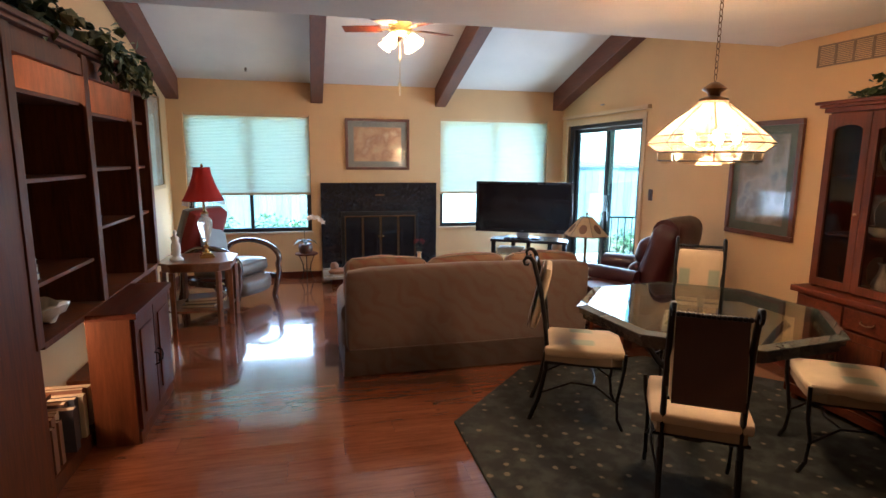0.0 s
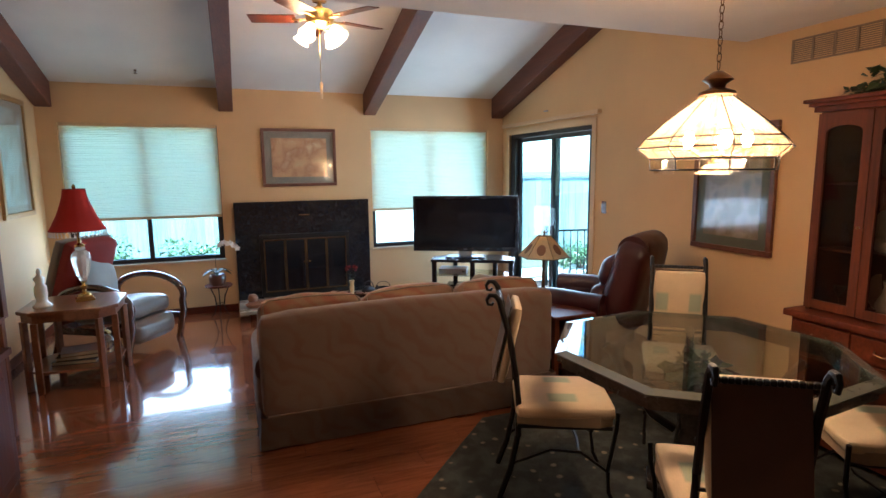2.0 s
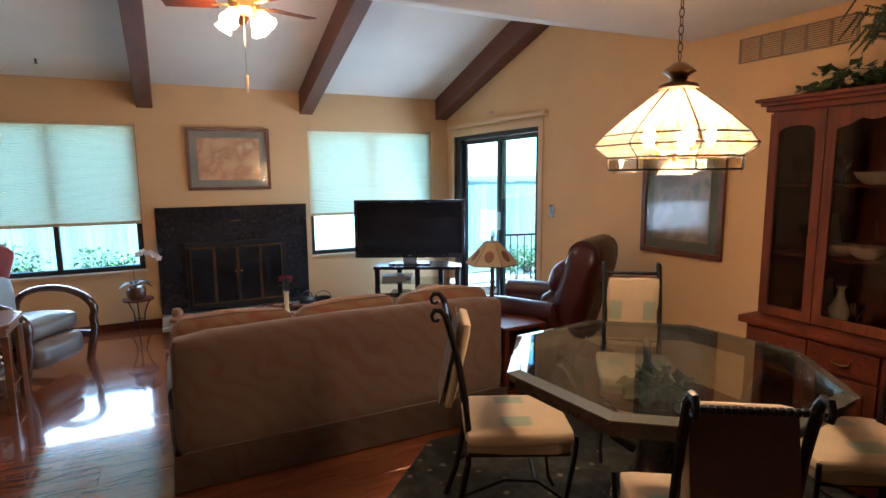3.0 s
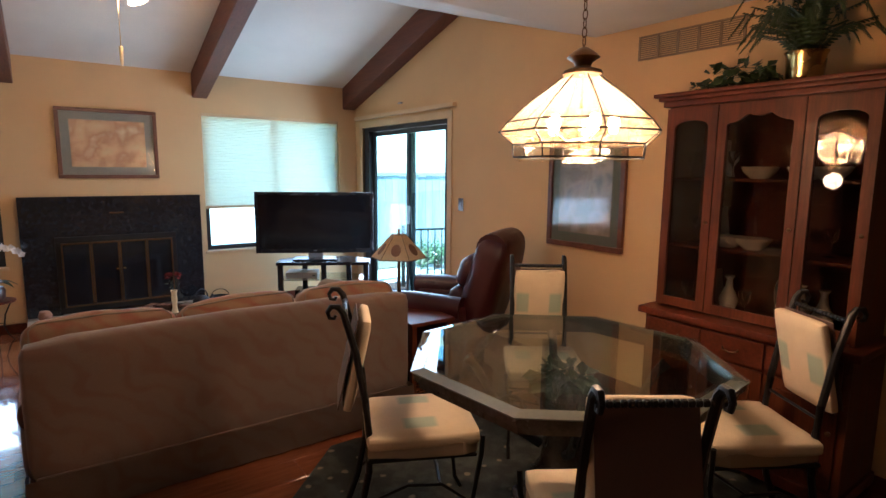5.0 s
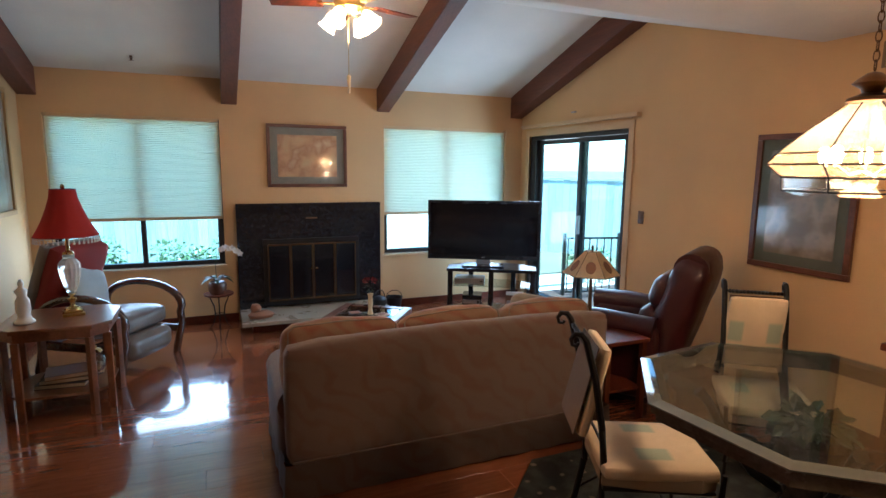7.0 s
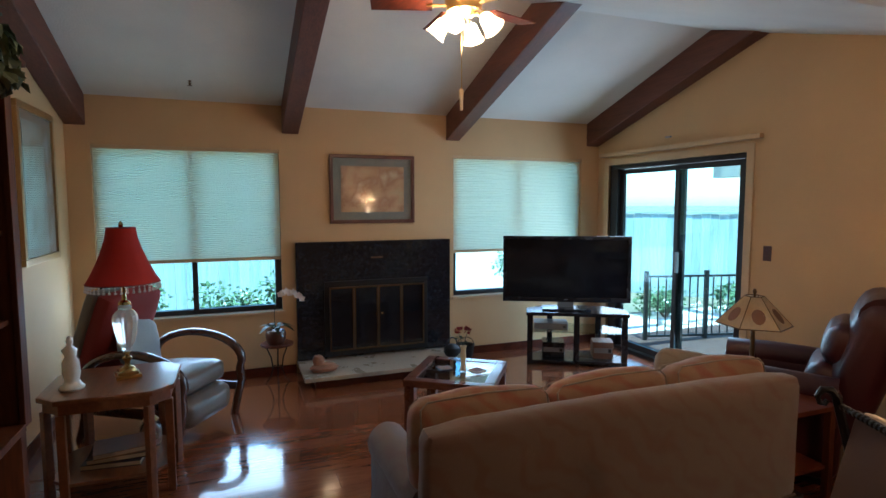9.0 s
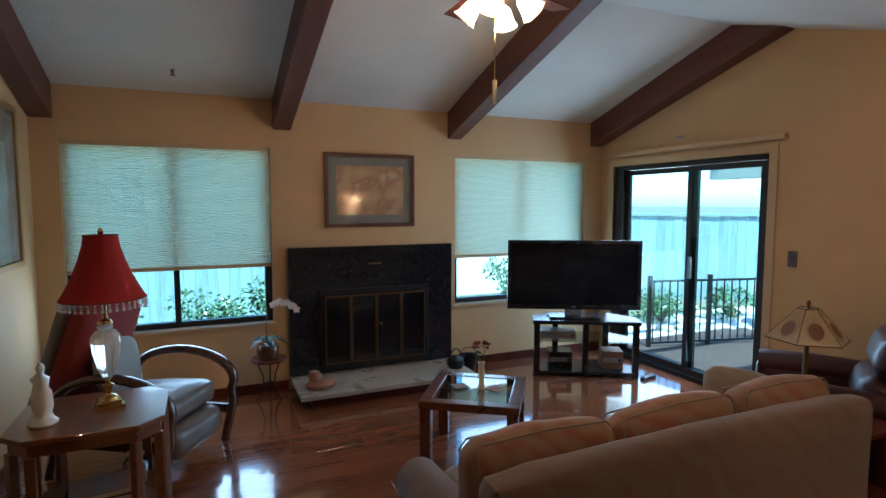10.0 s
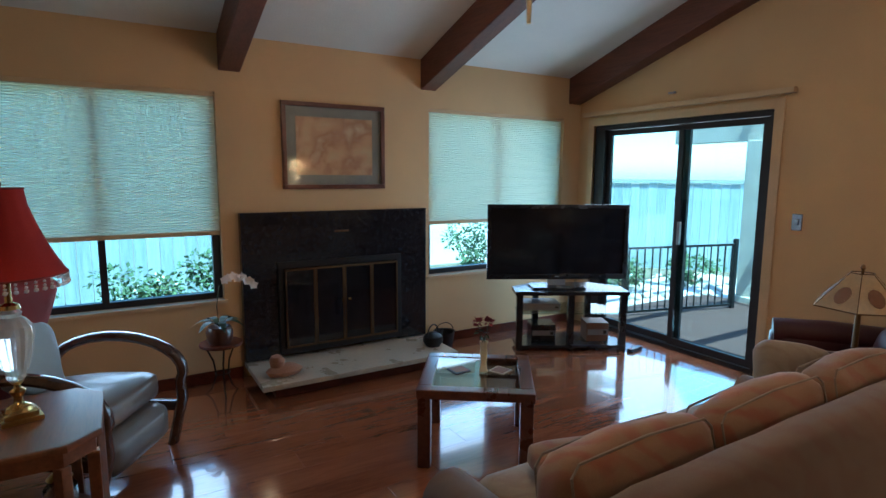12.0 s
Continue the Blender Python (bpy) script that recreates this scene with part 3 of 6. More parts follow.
boxes("door_handle", "silver", d, (x - 0.015, x + 0.014, 7.07, 7.095, 0.95, 1.15), bevel=0.004)
boxes("door_trim", "trim", d, (XR - 0.012, XR + 0.02, DY0 - 0.07, DY0, 0, DZ + 0.07), (XR - 0.012, XR + 0.02, DY1, DY1 + 0.07, 0, DZ + 0.07), (XR - 0.012, XR + 0.02, DY0, DY1, DZ, DZ + 0.07), bevel=0.002)

# curtain track above the door
e = thing("curtain_track", (XR, 7.2, 2.155), 0, "slim tan curtain track on the wall above the sliding door", "curtain track")
boxes("rail", "trim", e, (-0.06, -0.012, -1.02, 1.02, -0.02, 0.02), bevel=0.005)
for a in (-0.9, -0.02, 0.86):
    boxes("bracket", "trim", e, (-0.012, 0.0, a, a + 0.04, -0.03, 0.03))

boxes("baseboard", "cherry_y", None, (XL, 0.26, YF - 0.014, YF, 0, 0.085), (1.84, XR, YF - 0.014, YF, 0, 0.085), (XR - 0.014, XR, 2.62, DY0 - 0.07, 0, 0.085), (XL, XL + 0.014, 5.75, YF - 0.014, 0, 0.085), bevel=0.003, label="dark wood baseboard", kind="structure")


# ---- fireplace ----
f = thing("fireplace", (1.045, YF, 0), 0, "black granite fireplace with brass-edged glass doors", "fireplace")
hw = 0.775
boxes("header_panel", "granite", f, (-hw, hw, -0.075, -0.001, 0.88, 1.26), bevel=0.003)
for a, b in ((-hw, -0.50), (0.50, hw)):
    boxes("side_panel", "granite", f, (a, b, -0.075, -0.001, 0.13, 0.88), bevel=0.003)
boxes("firebox", "black", f, (-0.50, 0.50, -0.03, -0.001, 0.13, 0.88))
boxes("door_frame", "black", f, (-0.52, 0.52, -0.10, -0.078, 0.83, 0.88), (-0.52, 0.52, -0.10, -0.078, 0.155, 0.20), (-0.52, -0.48, -0.10, -0.078, 0.20, 0.83), (0.48, 0.52, -0.10, -0.078, 0.20, 0.83), bevel=0.004)
for k in range(4):
    a = -0.475 + k * 0.2385
    p = boxes("glass_door", "pewter", f, (a, a + 0.012, -0.125, -0.10, 0.205, 0.825), (a + 0.222, a + 0.234, -0.125, -0.10, 0.205, 0.825), (a + 0.012, a + 0.222, -0.125, -0.10, 0.205, 0.22), (a + 0.012, a + 0.222, -0.125, -0.10, 0.81, 0.825), bevel=0.002)
    boxes("pane", "screen", p, (a + 0.012, a + 0.222, -0.116, -0.108, 0.22, 0.81))
for k in (-1, 1):
    bm = bmesh.new()
    lathe(bm, [(0.0, 0.0), (0.006, 0.0), (0.005, 0.018), (0.012, 0.024), (0.010, 0.034), (0.0, 0.036)], n=12, m=pose(k * 0.03, -0.125, 0.55, 90))
    part("knob", bm, "brass", f, smooth=True)
boxes("damper_plate", "pewter", f, (-0.06, 0.06, -0.08, -0.076, 1.09, 1.105))
h = thing("hearth", (1.0, YF - 0.06, 0), 0, "low raised hearth with cream marble slab", "hearth")
boxes("base", "cherry_y", h, (-0.63, 0.78, -0.48, 0.06, 0, 0.085), bevel=0.003)
boxes("slab", "marble", h, (-0.73, 0.82, -0.56, 0.06, 0.085, 0.122), bevel=0.006)

# dog-shaped clay figure, plain
bm = bmesh.new()
lathe(bm, [(0.0, 0), (0.10, 0.01), (0.12, 0.04), (0.08, 0.07), (0.0, 0.08)], n=18, m=pose(0, 0, 0) @ Matrix.Diagonal((1.1, 0.7, 1, 1)))
lathe(bm, [(0.0, 0), (0.045, 0.01), (0.055, 0.05), (0.035, 0.085), (0.0, 0.095)], (-0.05, 0, 0.06), n=14)
for v in bm.verts:
    v.co += Vector([noise.noise(v.co * 25 + Vector((k * 7, 0, 0))) * 0.008 for k in range(3)])
o = solid("clay_figurine", bm, "terracotta", "small reclining terracotta figurine on the marble hearth", "figurine", smooth=True)
o.location = (0.46, 7.86, 0.122)
# black kettle and fire tool by the hearth
e = thing("cast_iron_kettle", (1.72, 7.92, 0.122), 20, "small black cast-iron kettle on the hearth end", "kettle")
bm = bmesh.new()
lathe(bm, [(0.0, 0), (0.06, 0.0), (0.085, 0.04), (0.08, 0.08), (0.045, 0.11), (0.0, 0.115)], n=20)
part("body", bm, "black", e, smooth=True)
bm = bmesh.new()
tube(bm, [(0.07 * math.cos(a), 0, 0.09 + 0.09 * math.sin(a)) for a in [math.pi * k / 10 for k in range(11)]], 0.006)
part("handle", bm, "black", e, smooth=True)
bm = bmesh.new()
tube(bm, [(0.07, 0, 0.05), (0.11, 0, 0.08), (0.13, 0, 0.11)], [0.016, 0.012, 0.008])
part("spout", bm, "black", e, smooth=True)
e = thing("fire_tool_bucket", (1.95, 8.12, 0), 0, "small dark metal bucket on the floor beside the hearth", "bucket")
bm = bmesh.new()
lathe(bm, [(0.0, 0), (0.07, 0.0), (0.095, 0.16), (0.10, 0.165), (0.085, 0.16), (0.062, 0.01), (0.0, 0.01)], n=20)
part("body", bm, "black", e, smooth=True)
bm = bmesh.new()
tube(bm, [(0.095 * math.cos(a), 0, 0.16 + 0.08 * math.sin(a)) for a in [math.pi * k / 10 for k in range(11)]], 0.004)
part("handle", bm, "iron", e, smooth=True)


def picture(name, at, turn, w, h, frame_w, mat_w, frame, board, art, label):
    """Framed picture facing its own -y."""
    e = thing(name, at, turn, label, "picture")
    boxes("frame", frame, e, (-w / 2, w / 2, -0.028, 0, h - frame_w, h), (-w / 2, w / 2, -0.028, 0, 0, frame_w), (-w / 2, -w / 2 + frame_w, -0.028, 0, frame_w, h - frame_w), (w / 2 - frame_w, w / 2, -0.028, 0, frame_w, h - frame_w), bevel=0.006)
    a, b, c, d = -w / 2 + frame_w, w / 2 - frame_w, frame_w, h - frame_w
    boxes("mount", board, e, (a, b, -0.012, -0.002, c, d))
    boxes("print", art, e, (a + mat_w, b - mat_w, -0.015, -0.0125, c + mat_w, d - mat_w))
    boxes("glazing", "glass", e, (a, b, -0.020, -0.018, c, d)).visible_shadow = False
    return e


picture("framed_painting", (1.03, YF - 0.001, 1.43), 0, 0.85, 0.665, 0.035, 0.075, "frame_red", "mat", "art_peach", "peach painting in a grey mount and thin reddish frame")
picture("framed_print", (XR - 0.001, 4.62, 0.98), -90, 0.70, 0.93, 0.04, 0.07, "frame_red", "mat_dark", "art_grey", "tall muted print in a dark mahogany frame")
picture("gilt_framed_picture", (XL + 0.001, 7.55, 1.22), 90, 0.76, 1.06, 0.045, 0.06, "gilt", "mat", "art_blue", "pale blue picture in a gilded frame")

e = thing("air_vent", (XR, 3.90, 2.255), -90, "long tan metal air vent high on the wall", "vent")
boxes("frame", "vent", e, (-0.34, 0.34, -0.008, 0, 0, 0.012), (-0.34, 0.34, -0.008, 0, 0.138, 0.15), *[(a, a + 0.014, -0.008, 0, 0.012, 0.138) for a in [-0.34 + k * 0.1332 for k in range(6)]])
for k in range(10):
    bm = bmesh.new()
    box(bm, -0.326, 0.326, -0.007, -0.001, 0.018 + k * 0.012, 0.024 + k * 0.012)
    part("slat", bm, M["vent"], e)
e = thing("door_switch", (XR, 6.11, 1.22), -90, "small dark switch plate on the wall by the door", "switch")
boxes("plate", "clay_pot", e, (-0.035, 0.035, -0.008, 0, -0.06, 0.06), bevel=0.004)
boxes("toggle", "clay_pot", e, (-0.012, 0.012, -0.014, -0.008, -0.025, 0.025), bevel=0.002)
e = thing("wall_sensor", (XR, 7.21, 2.26), -90, "tiny white sensor on the wall above the patio door", "sensor")
boxes("case", "silver", e, (-0.035, 0.035, -0.02, 0, -0.008, 0.008), bevel=0.003)

# sprinkler under the vault
bm = bmesh.new()
lathe(bm, [(0.0, 0.0), (0.022, 0.0), (0.006, 0.008), (0.006, 0.035), (0.016, 0.04), (0.0, 0.045)], n=14)
for k in (-1, 1):
    tube(bm, [(k * 0.006, 0, 0.01), (k * 0.014, 0, 0.022), (k * 0.005, 0, 0.038)], 0.002, 6)
o = solid("fire_sprinkler", bm, "pewter", "small brass fire sprinkler on the white ceiling", "sprinkler", smooth=True)
o.location = (-0.56, 7.98, 2.52 + (8.30 - 7.98) * 0.3216 - 0.04)


# ---- ceiling fan ----
fan = thing("ceiling_fan", (0.93, 5.78, 2.80), 18, "brass ceiling fan with four lit tulip shades", "ceiling fan")
bm = bmesh.new()
lathe(bm, [(0.0, -0.18), (0.05, -0.175), (0.09, -0.15), (0.105, -0.10), (0.09, -0.06), (0.03, -0.04), (0.016, -0.02), (0.015, 0.0), (0.05, 0.0), (0.06, 0.03), (0.0, 0.03)], n=24)
part("motor", bm, "brass", fan, smooth=True)
for k in range(5):
    a = 72 * k
    m = pose(0, 0, -0.122, 0, 0, a)
    bm = bmesh.new()
    box(bm, 0.09, 0.20, -0.015, 0.015, -0.004, 0.004, 0.002, m)
    p = part("blade_arm", bm, "brass", fan)
    bm = bmesh.new()
    box(bm, 0.17, 0.50, -0.065, 0.065, 0.004, 0.011, 0.003, m @ pose(0, 0, 0, 9))
    part("blade", bm, "cherry_y", fan)
for k in range(4):
    a = radians(90 * k + 30)
    cx, cy = 0.105 * math.cos(a), 0.105 * math.sin(a)
    bm = bmesh.new()
    tube(bm, [(0.03 * math.cos(a), 0.03 * math.sin(a), -0.17), (0.08 * math.cos(a), 0.08 * math.sin(a), -0.175), (cx, cy, -0.19)], 0.008)
    part("light_arm", bm, "brass", fan, smooth=True)
    bm = bmesh.new()
    tilt = pose(cx, cy, -0.18, 0, 0, math.degrees(a)) @ pose(0, 0, 0, 0, 140)
    prof = [(0.018, 0.0), (0.035, 0.02), (0.043, 0.055), (0.050, 0.085), (0.062, 0.105)]
    rings = []
    for r, z in prof:
        rings.append([bm.verts.new(tilt @ Vector((r * (1 + (0.06 * math.cos(6 * 2 * math.pi * j / 24) if z > 0.08 else 0)) * math.cos(2 * math.pi * j / 24), r * math.sin(2 * math.pi * j / 24), z))) for j in range(24)])
    for p, q in zip(rings, rings[1:]):
        for j in range(24):
            bm.faces.new((p[j], p[(j + 1) % 24], q[(j + 1) % 24], q[j]))
    part("tulip_shade", bm, "fan_shade", fan, "frosted tulip glass shade", True)
    bm = bmesh.new()
    lathe(bm, [(0.0, 0.0), (0.014, 0.005), (0.024, 0.04), (0.018, 0.06), (0.0, 0.066)], (0, 0, 0.02), n=12, m=tilt)
    part("bulb", bm, "bulb", fan, "lit warm bulb", True)
bm = bmesh.new()
tube(bm, [(0.0, 0.02, -0.17), (0.0, 0.02, -0.56)], 0.0025, 6)
part("pull_chain", bm, "brass", fan)
bm = bmesh.new()
lathe(bm, [(0.0, 0), (0.008, 0.0), (0.010, 0.05), (0.013, 0.11), (0.0, 0.115)], (0, 0.02, -0.67), n=10)
part("pull_knob", bm, "ivory_shade", fan, "", True)
bm = bmesh.new()
lathe(bm, [(0.0, 0.0), (0.012, 0.0), (0.012, 0.24), (0.0, 0.24)], n=12)
lathe(bm, [(0.0, 0.10), (0.055, 0.10), (0.065, 0.20), (0.0, 0.20)], n=20)
part("downrod", bm, "brass", fan, smooth=True)
point_light("fan_lamp", (0.93, 5.78, 2.50), 4.5, WARM, 0.09)


# ---- dining room pendant ----
PX, PY = 2.135, 3.36
pen = thing("pendant_lamp", (PX, PY, 1.56), 11, "lit eight-sided amber glass pendant lamp hanging on a chain", "pendant lamp")
N = 8


def ring(r, z, n=N):
    return [Vector((r * math.cos(2 * math.pi * k / n), r * math.sin(2 * math.pi * k / n), z)) for k in range(n)]


levels = [(0.066, 0.325), (0.188, 0.23), (0.268, 0.16), (0.300, 0.122), (0.248, 0.078)]
for (ra, za), (rb_, zb) in zip(levels, levels[1:]):
    A, B = ring(ra, za), ring(rb_, zb)
    for k in range(N):
        j = (k + 1) % N
        bm = bmesh.new()
        v = [bm.verts.new(c) for c in (A[k], A[j], B[j], B[k])]
        f = bm.faces.new(v)
        bmesh.ops.solidify(bm, geom=[f], thickness=0.003)
        part("glass_panel", bm, "pendant_glass", pen, "amber ivory glass panel")
for k in range(N):
    j = (k + 1) % N
    A, B = ring(0.248, 0.075), ring(0.244, 0.033)
    bm = bmesh.new()
    # scalloped clear skirt
    top = [A[k].lerp(A[j], s / 6) for s in range(7)]
    bot = [B[k].lerp(B[j], s / 6) + Vector((0, 0, -0.018 * math.sin(math.pi * s / 6))) for s in range(7)]
    tv, bv = [bm.verts.new(c) for c in top], [bm.verts.new(c) for c in bot]
    for s in range(6):
        bm.faces.new((tv[s], tv[s + 1], bv[s + 1], bv[s]))
    bmesh.ops.solidify(bm, geom=list(bm.faces), thickness=0.006)
    part("skirt_pane", bm, "skirt_glass", pen, "bevelled glass skirt pane")
bm = bmesh.new()
for r, z in levels[2:]:
    tube(bm, ring(r + 0.002, z), 0.0035, 6, closed=True)
tube(bm, ring(0.246, 0.032), 0.0035, 6, closed=True)
for k in range(N):
    tube(bm, [ring(r + 0.002, z)[k] for r, z in levels] + [ring(0.246, 0.032)[k]], 0.003, 6)
part("leading", bm, "iron", pen, "dark lead came", kind="stuff")
bm = bmesh.new()
lathe(bm, [(0.0, 0.332), (0.074, 0.332), (0.068, 0.345), (0.028, 0.36), (0.033, 0.375), (0.060, 0.392), (0.048, 0.405), (0.02, 0.425), (0.0, 0.43)], n=24)
part("cap", bm, "pewter", pen, smooth=True)
bm = bmesh.new()
lathe(bm, [(0.066, 0.012), (0.063, 0.014), (0.040, 0.046), (0.02, 0.054), (0.02, 0.064), (0.0, 0.064)], n=24)
part("lower_bell", bm, "pendant_glass", pen, "small amber glass bell", True)
for k in range(5):
    a = 2 * math.pi * k / 5 + 0.3
    bm = bmesh.new()
    lathe(bm, [(0.0, 0.0), (0.012, 0.004), (0.021, 0.035), (0.014, 0.06), (0.0, 0.066)], (0.12 * math.cos(a), 0.12 * math.sin(a), 0.12), n=12)
    part("bulb", bm, "bulb", pen, "lit warm bulb", True)
    bm = bmesh.new()
    tube(bm, [(0, 0, 0.10), (0.06 * math.cos(a), 0.06 * math.sin(a), 0.085), (0.12 * math.cos(a), 0.12 * math.sin(a), 0.12)], 0.006)
    part("lamp_arm", bm, "brass", pen, smooth=True)
bm = bmesh.new()
tube(bm, [(0, 0, 0.06), (0, 0, 0.33)], 0.007)
part("stem", bm, "brass", pen)
z, k = 0.43, 0
bm = bmesh.new()
while z < 2.47 - 1.56 - 0.03:
    m = pose(0, 0, z, 0, 0, 90 * (k % 2))
    tube(bm, [m @ Vector((0.009 * math.cos(t), 0, 0.019 + 0.019 * math.sin(t))) for t in [2 * math.pi * s / 10 for s in range(10)]], 0.0022, 5, closed=True)
    z, k = z + 0.031, k + 1
part("chain", bm, "pewter", pen)
bm = bmesh.new()
lathe(bm, [(0.0, -0.035), (0.02, -0.035), (0.06, -0.012), (0.065, 0), (0.0, 0)], (0, 0, 2.47 - 1.56), n=24)
part("canopy", bm, "pewter", pen, smooth=True)
point_light("pendant_light", (PX, PY, 1.70), 3.9, WARM, 0.10)
point_light("pendant_light_low", (PX, PY, 1.50), 1.2, WARM, 0.05)


# ---- sofa ----
sofa = thing("sofa", (0.33, 4.74, 0), 0, "taupe tapestry sofa with loose beige and rust back cushions", "sofa")
SW, SD = 1.98, 0.85
bm = bmesh.new()
cushion(bm, 0.03, SW - 0.03, 0.02, 0.17, 0.16, 0.795, 0.02, 10)
part("back", bm, "sofa", sofa, smooth=True)
bm = bmesh.new()
cushion(bm, 0.04, SW - 0.04, 0.10, SD - 0.04, 0.12, 0.34, 0.0, 6)
part("base", bm, "sofa", sofa, smooth=True)
for name, x0 in (("left_arm", 0.0), ("right_arm", SW - 0.19)):
    bm = bmesh.new()
    cushion(bm, x0, x0 + 0.19, 0.14, SD, 0.10, 0.49, 0.02, 8, seed=x0)
    tube(bm, [(x0 + 0.095, 0.16, 0.445), (x0 + 0.095, 0.5, 0.445), (x0 + 0.095, SD - 0.015, 0.43)], 0.10, 16)
    part("arm", bm, "sofa", sofa, smooth=True)
# pleated skirt round the foot
bm = bmesh.new()
pts = []
for (xa, ya), (xb, yb), steps in (((0.0, 0.0), (SW, 0.0), 66), ((SW, 0.0), (SW, SD), 30), ((SW, SD), (0.0, SD), 66), ((0.0, SD), (0.0, 0.0), 30)):
    for s in range(steps):
        t = s / steps
        nx, ny = (yb - ya), -(xb - xa)
        l = math.hypot(nx, ny)
        off = 0.004 * math.sin(s * 0.9) + 0.003 * noise.noise(Vector((xa + t * 9, ya + t * 7, 1)))
        pts.append((xa + (xb - xa) * t + nx / l * off, ya + (yb - ya) * t + ny / l * off))
lo = [bm.verts.new((px_ * 1.0, py_, 0.012)) for px_, py_ in pts]
hi = [bm.verts.new((0.012 + (px_) * (SW - 0.024) / SW, 0.012 + py_ * (SD - 0.024) / SD, 0.20)) for px_, py_ in pts]
n = len(pts)
for k in range(n):
    bm.faces.new((lo[k], lo[(k + 1) % n], hi[(k + 1) % n], hi[k]))
bmesh.ops.solidify(bm, geom=list(bm.faces), thickness=0.006)
part("skirt", bm, "sofa", sofa, "gathered taupe skirt", True)
bm = bmesh.new()
tube(bm, [(0.05, 0.028, 0.20), (SW / 2, 0.018, 0.20), (SW - 0.05, 0.028, 0.20)], 0.006, 6)
tube(bm, [(0.04, 0.06, 0.77), (SW / 2, 0.05, 0.79), (SW - 0.04, 0.06, 0.77)], 0.006, 6)
part("piping", bm, "sofa", sofa, smooth=True)
for k in range(4):
    bm = bmesh.new()
    lathe(bm, [(0.0, 0.0), (0.02, 0.0), (0.025, 0.12), (0.0, 0.12)], (0.08 if k % 2 else SW - 0.08, 0.1 if k < 2 else SD - 0.1, 0), n=10)
    part("foot", bm, "bentwood", sofa)
third = (SW - 0.40) / 3
for k in range(3):
    a = 0.20 + k * third
    bm = bmesh.new()
    cushion(bm, a, a + third - 0.006, 0.26, SD - 0.01, 0.33, 0.475, 0.022, 8, seed=k * 3)
    part("seat_cushion", bm, "sofa_seat", sofa, "plain beige seat cushion", True)
    bm = bmesh.new()
    w = (SW - 0.06) / 3
    cushion(bm, -w / 2 + 0.006, w / 2 - 0.006, -0.08, 0.08, -0.19, 0.19, 0.035, 10, pose(0.03 + w * (k + 0.5), 0.245, 0.635, -13, (1, -2, 2)[k], (1.5, -1, 2)[k]), seed=k * 5 + 1)
    edge = pose(0.03 + w * (k + 0.5), 0.245, 0.635, -13, (1, -2, 2)[k], (1.5, -1, 2)[k])
    bc = part("back_cushion", bm, "sofa_cushion", sofa, "plump beige and rust tapestry back cushion", True)
    bm = bmesh.new()
    for side in (-0.066, 0.066):
        r = [(w / 2 - 0.022, -0.165), (w / 2 - 0.03, 0.165), (w / 2 - 0.06, 0.192), (0, 0.203), (-w / 2 + 0.06, 0.192), (-w / 2 + 0.03, 0.165), (-w / 2 + 0.022, -0.165)]
        tube(bm, [edge @ Vector((a_, side, b_)) for a_, b_ in r], 0.004, 6)
    part("piping", bm, "sofa_seat", bc, "pale cord piping", True)
for name, m, s in (("throw_pillow", (2.03, 5.24, 0.63, -30, 10, -30), 0.34), ("throw_pillow", (0.98, 5.28, 0.53, 6, 2, -13), 0.41)):
    lean = s == 0.34
    bm = bmesh.new()
    if lean:
        cushion(bm, -s / 2, s / 2, -0.06, 0.06, -s / 2, s / 2, 0.02, 8, seed=4)
        lab = "beige throw pillow propped in the sofa corner"
    else:
        cushion(bm, -0.32, 0.32, -0.15, 0.15, -0.05, 0.05, 0.012, 8, seed=9)
        lab = "flat tapestry cushion lying on the sofa seat"
    p = solid(name, bm, "sofa_seat" if lean else "sofa_cushion", lab, "pillow", smooth=True)
    p.matrix_world = pose(*m)


# ---- dining set ----
bm = bmesh.new()
c, s = 1.28, 1.28 * math.tan(math.pi / 8)
prism(bm, [(c, -s), (c, s), (s, c), (-s, c), (-c, s), (-c, -s), (-s, -c), (s, -c)], 0.0, 0.011, 0.003)
rug = solid("rug", bm, "rug", "dark octagonal rug with small cream flowers under the dining table", "rug")
rug.location = (2.22, 3.38, 0.0)

RZ = 0.011
table = thing("dining_table", (2.33, 3.55, RZ), 6, "octagonal glass-topped dining table with dark rim and pedestal", "dining table")


def octagon(rx, ry, cut):
    return [(rx, -ry + cut), (rx, ry - cut), (rx - cut, ry), (-rx + cut, ry), (-rx, ry - cut), (-rx, -ry + cut), (-rx + cut, -ry), (rx - cut, -ry)]


def octagon_ring(bm, outer, inner, z0, z1):
    n = len(outer)
    v = [[bm.verts.new((x, y, z)) for x, y in o] for o, z in ((outer, z0), (outer, z1), (inner, z1), (inner, z0))]
    for a, b in ((0, 1), (1, 2), (2, 3), (3, 0)):
        for k in range(n):
            j = (k + 1) % n
            bm.faces.new((v[a][k], v[a][j], v[b][j], v[b][k]))


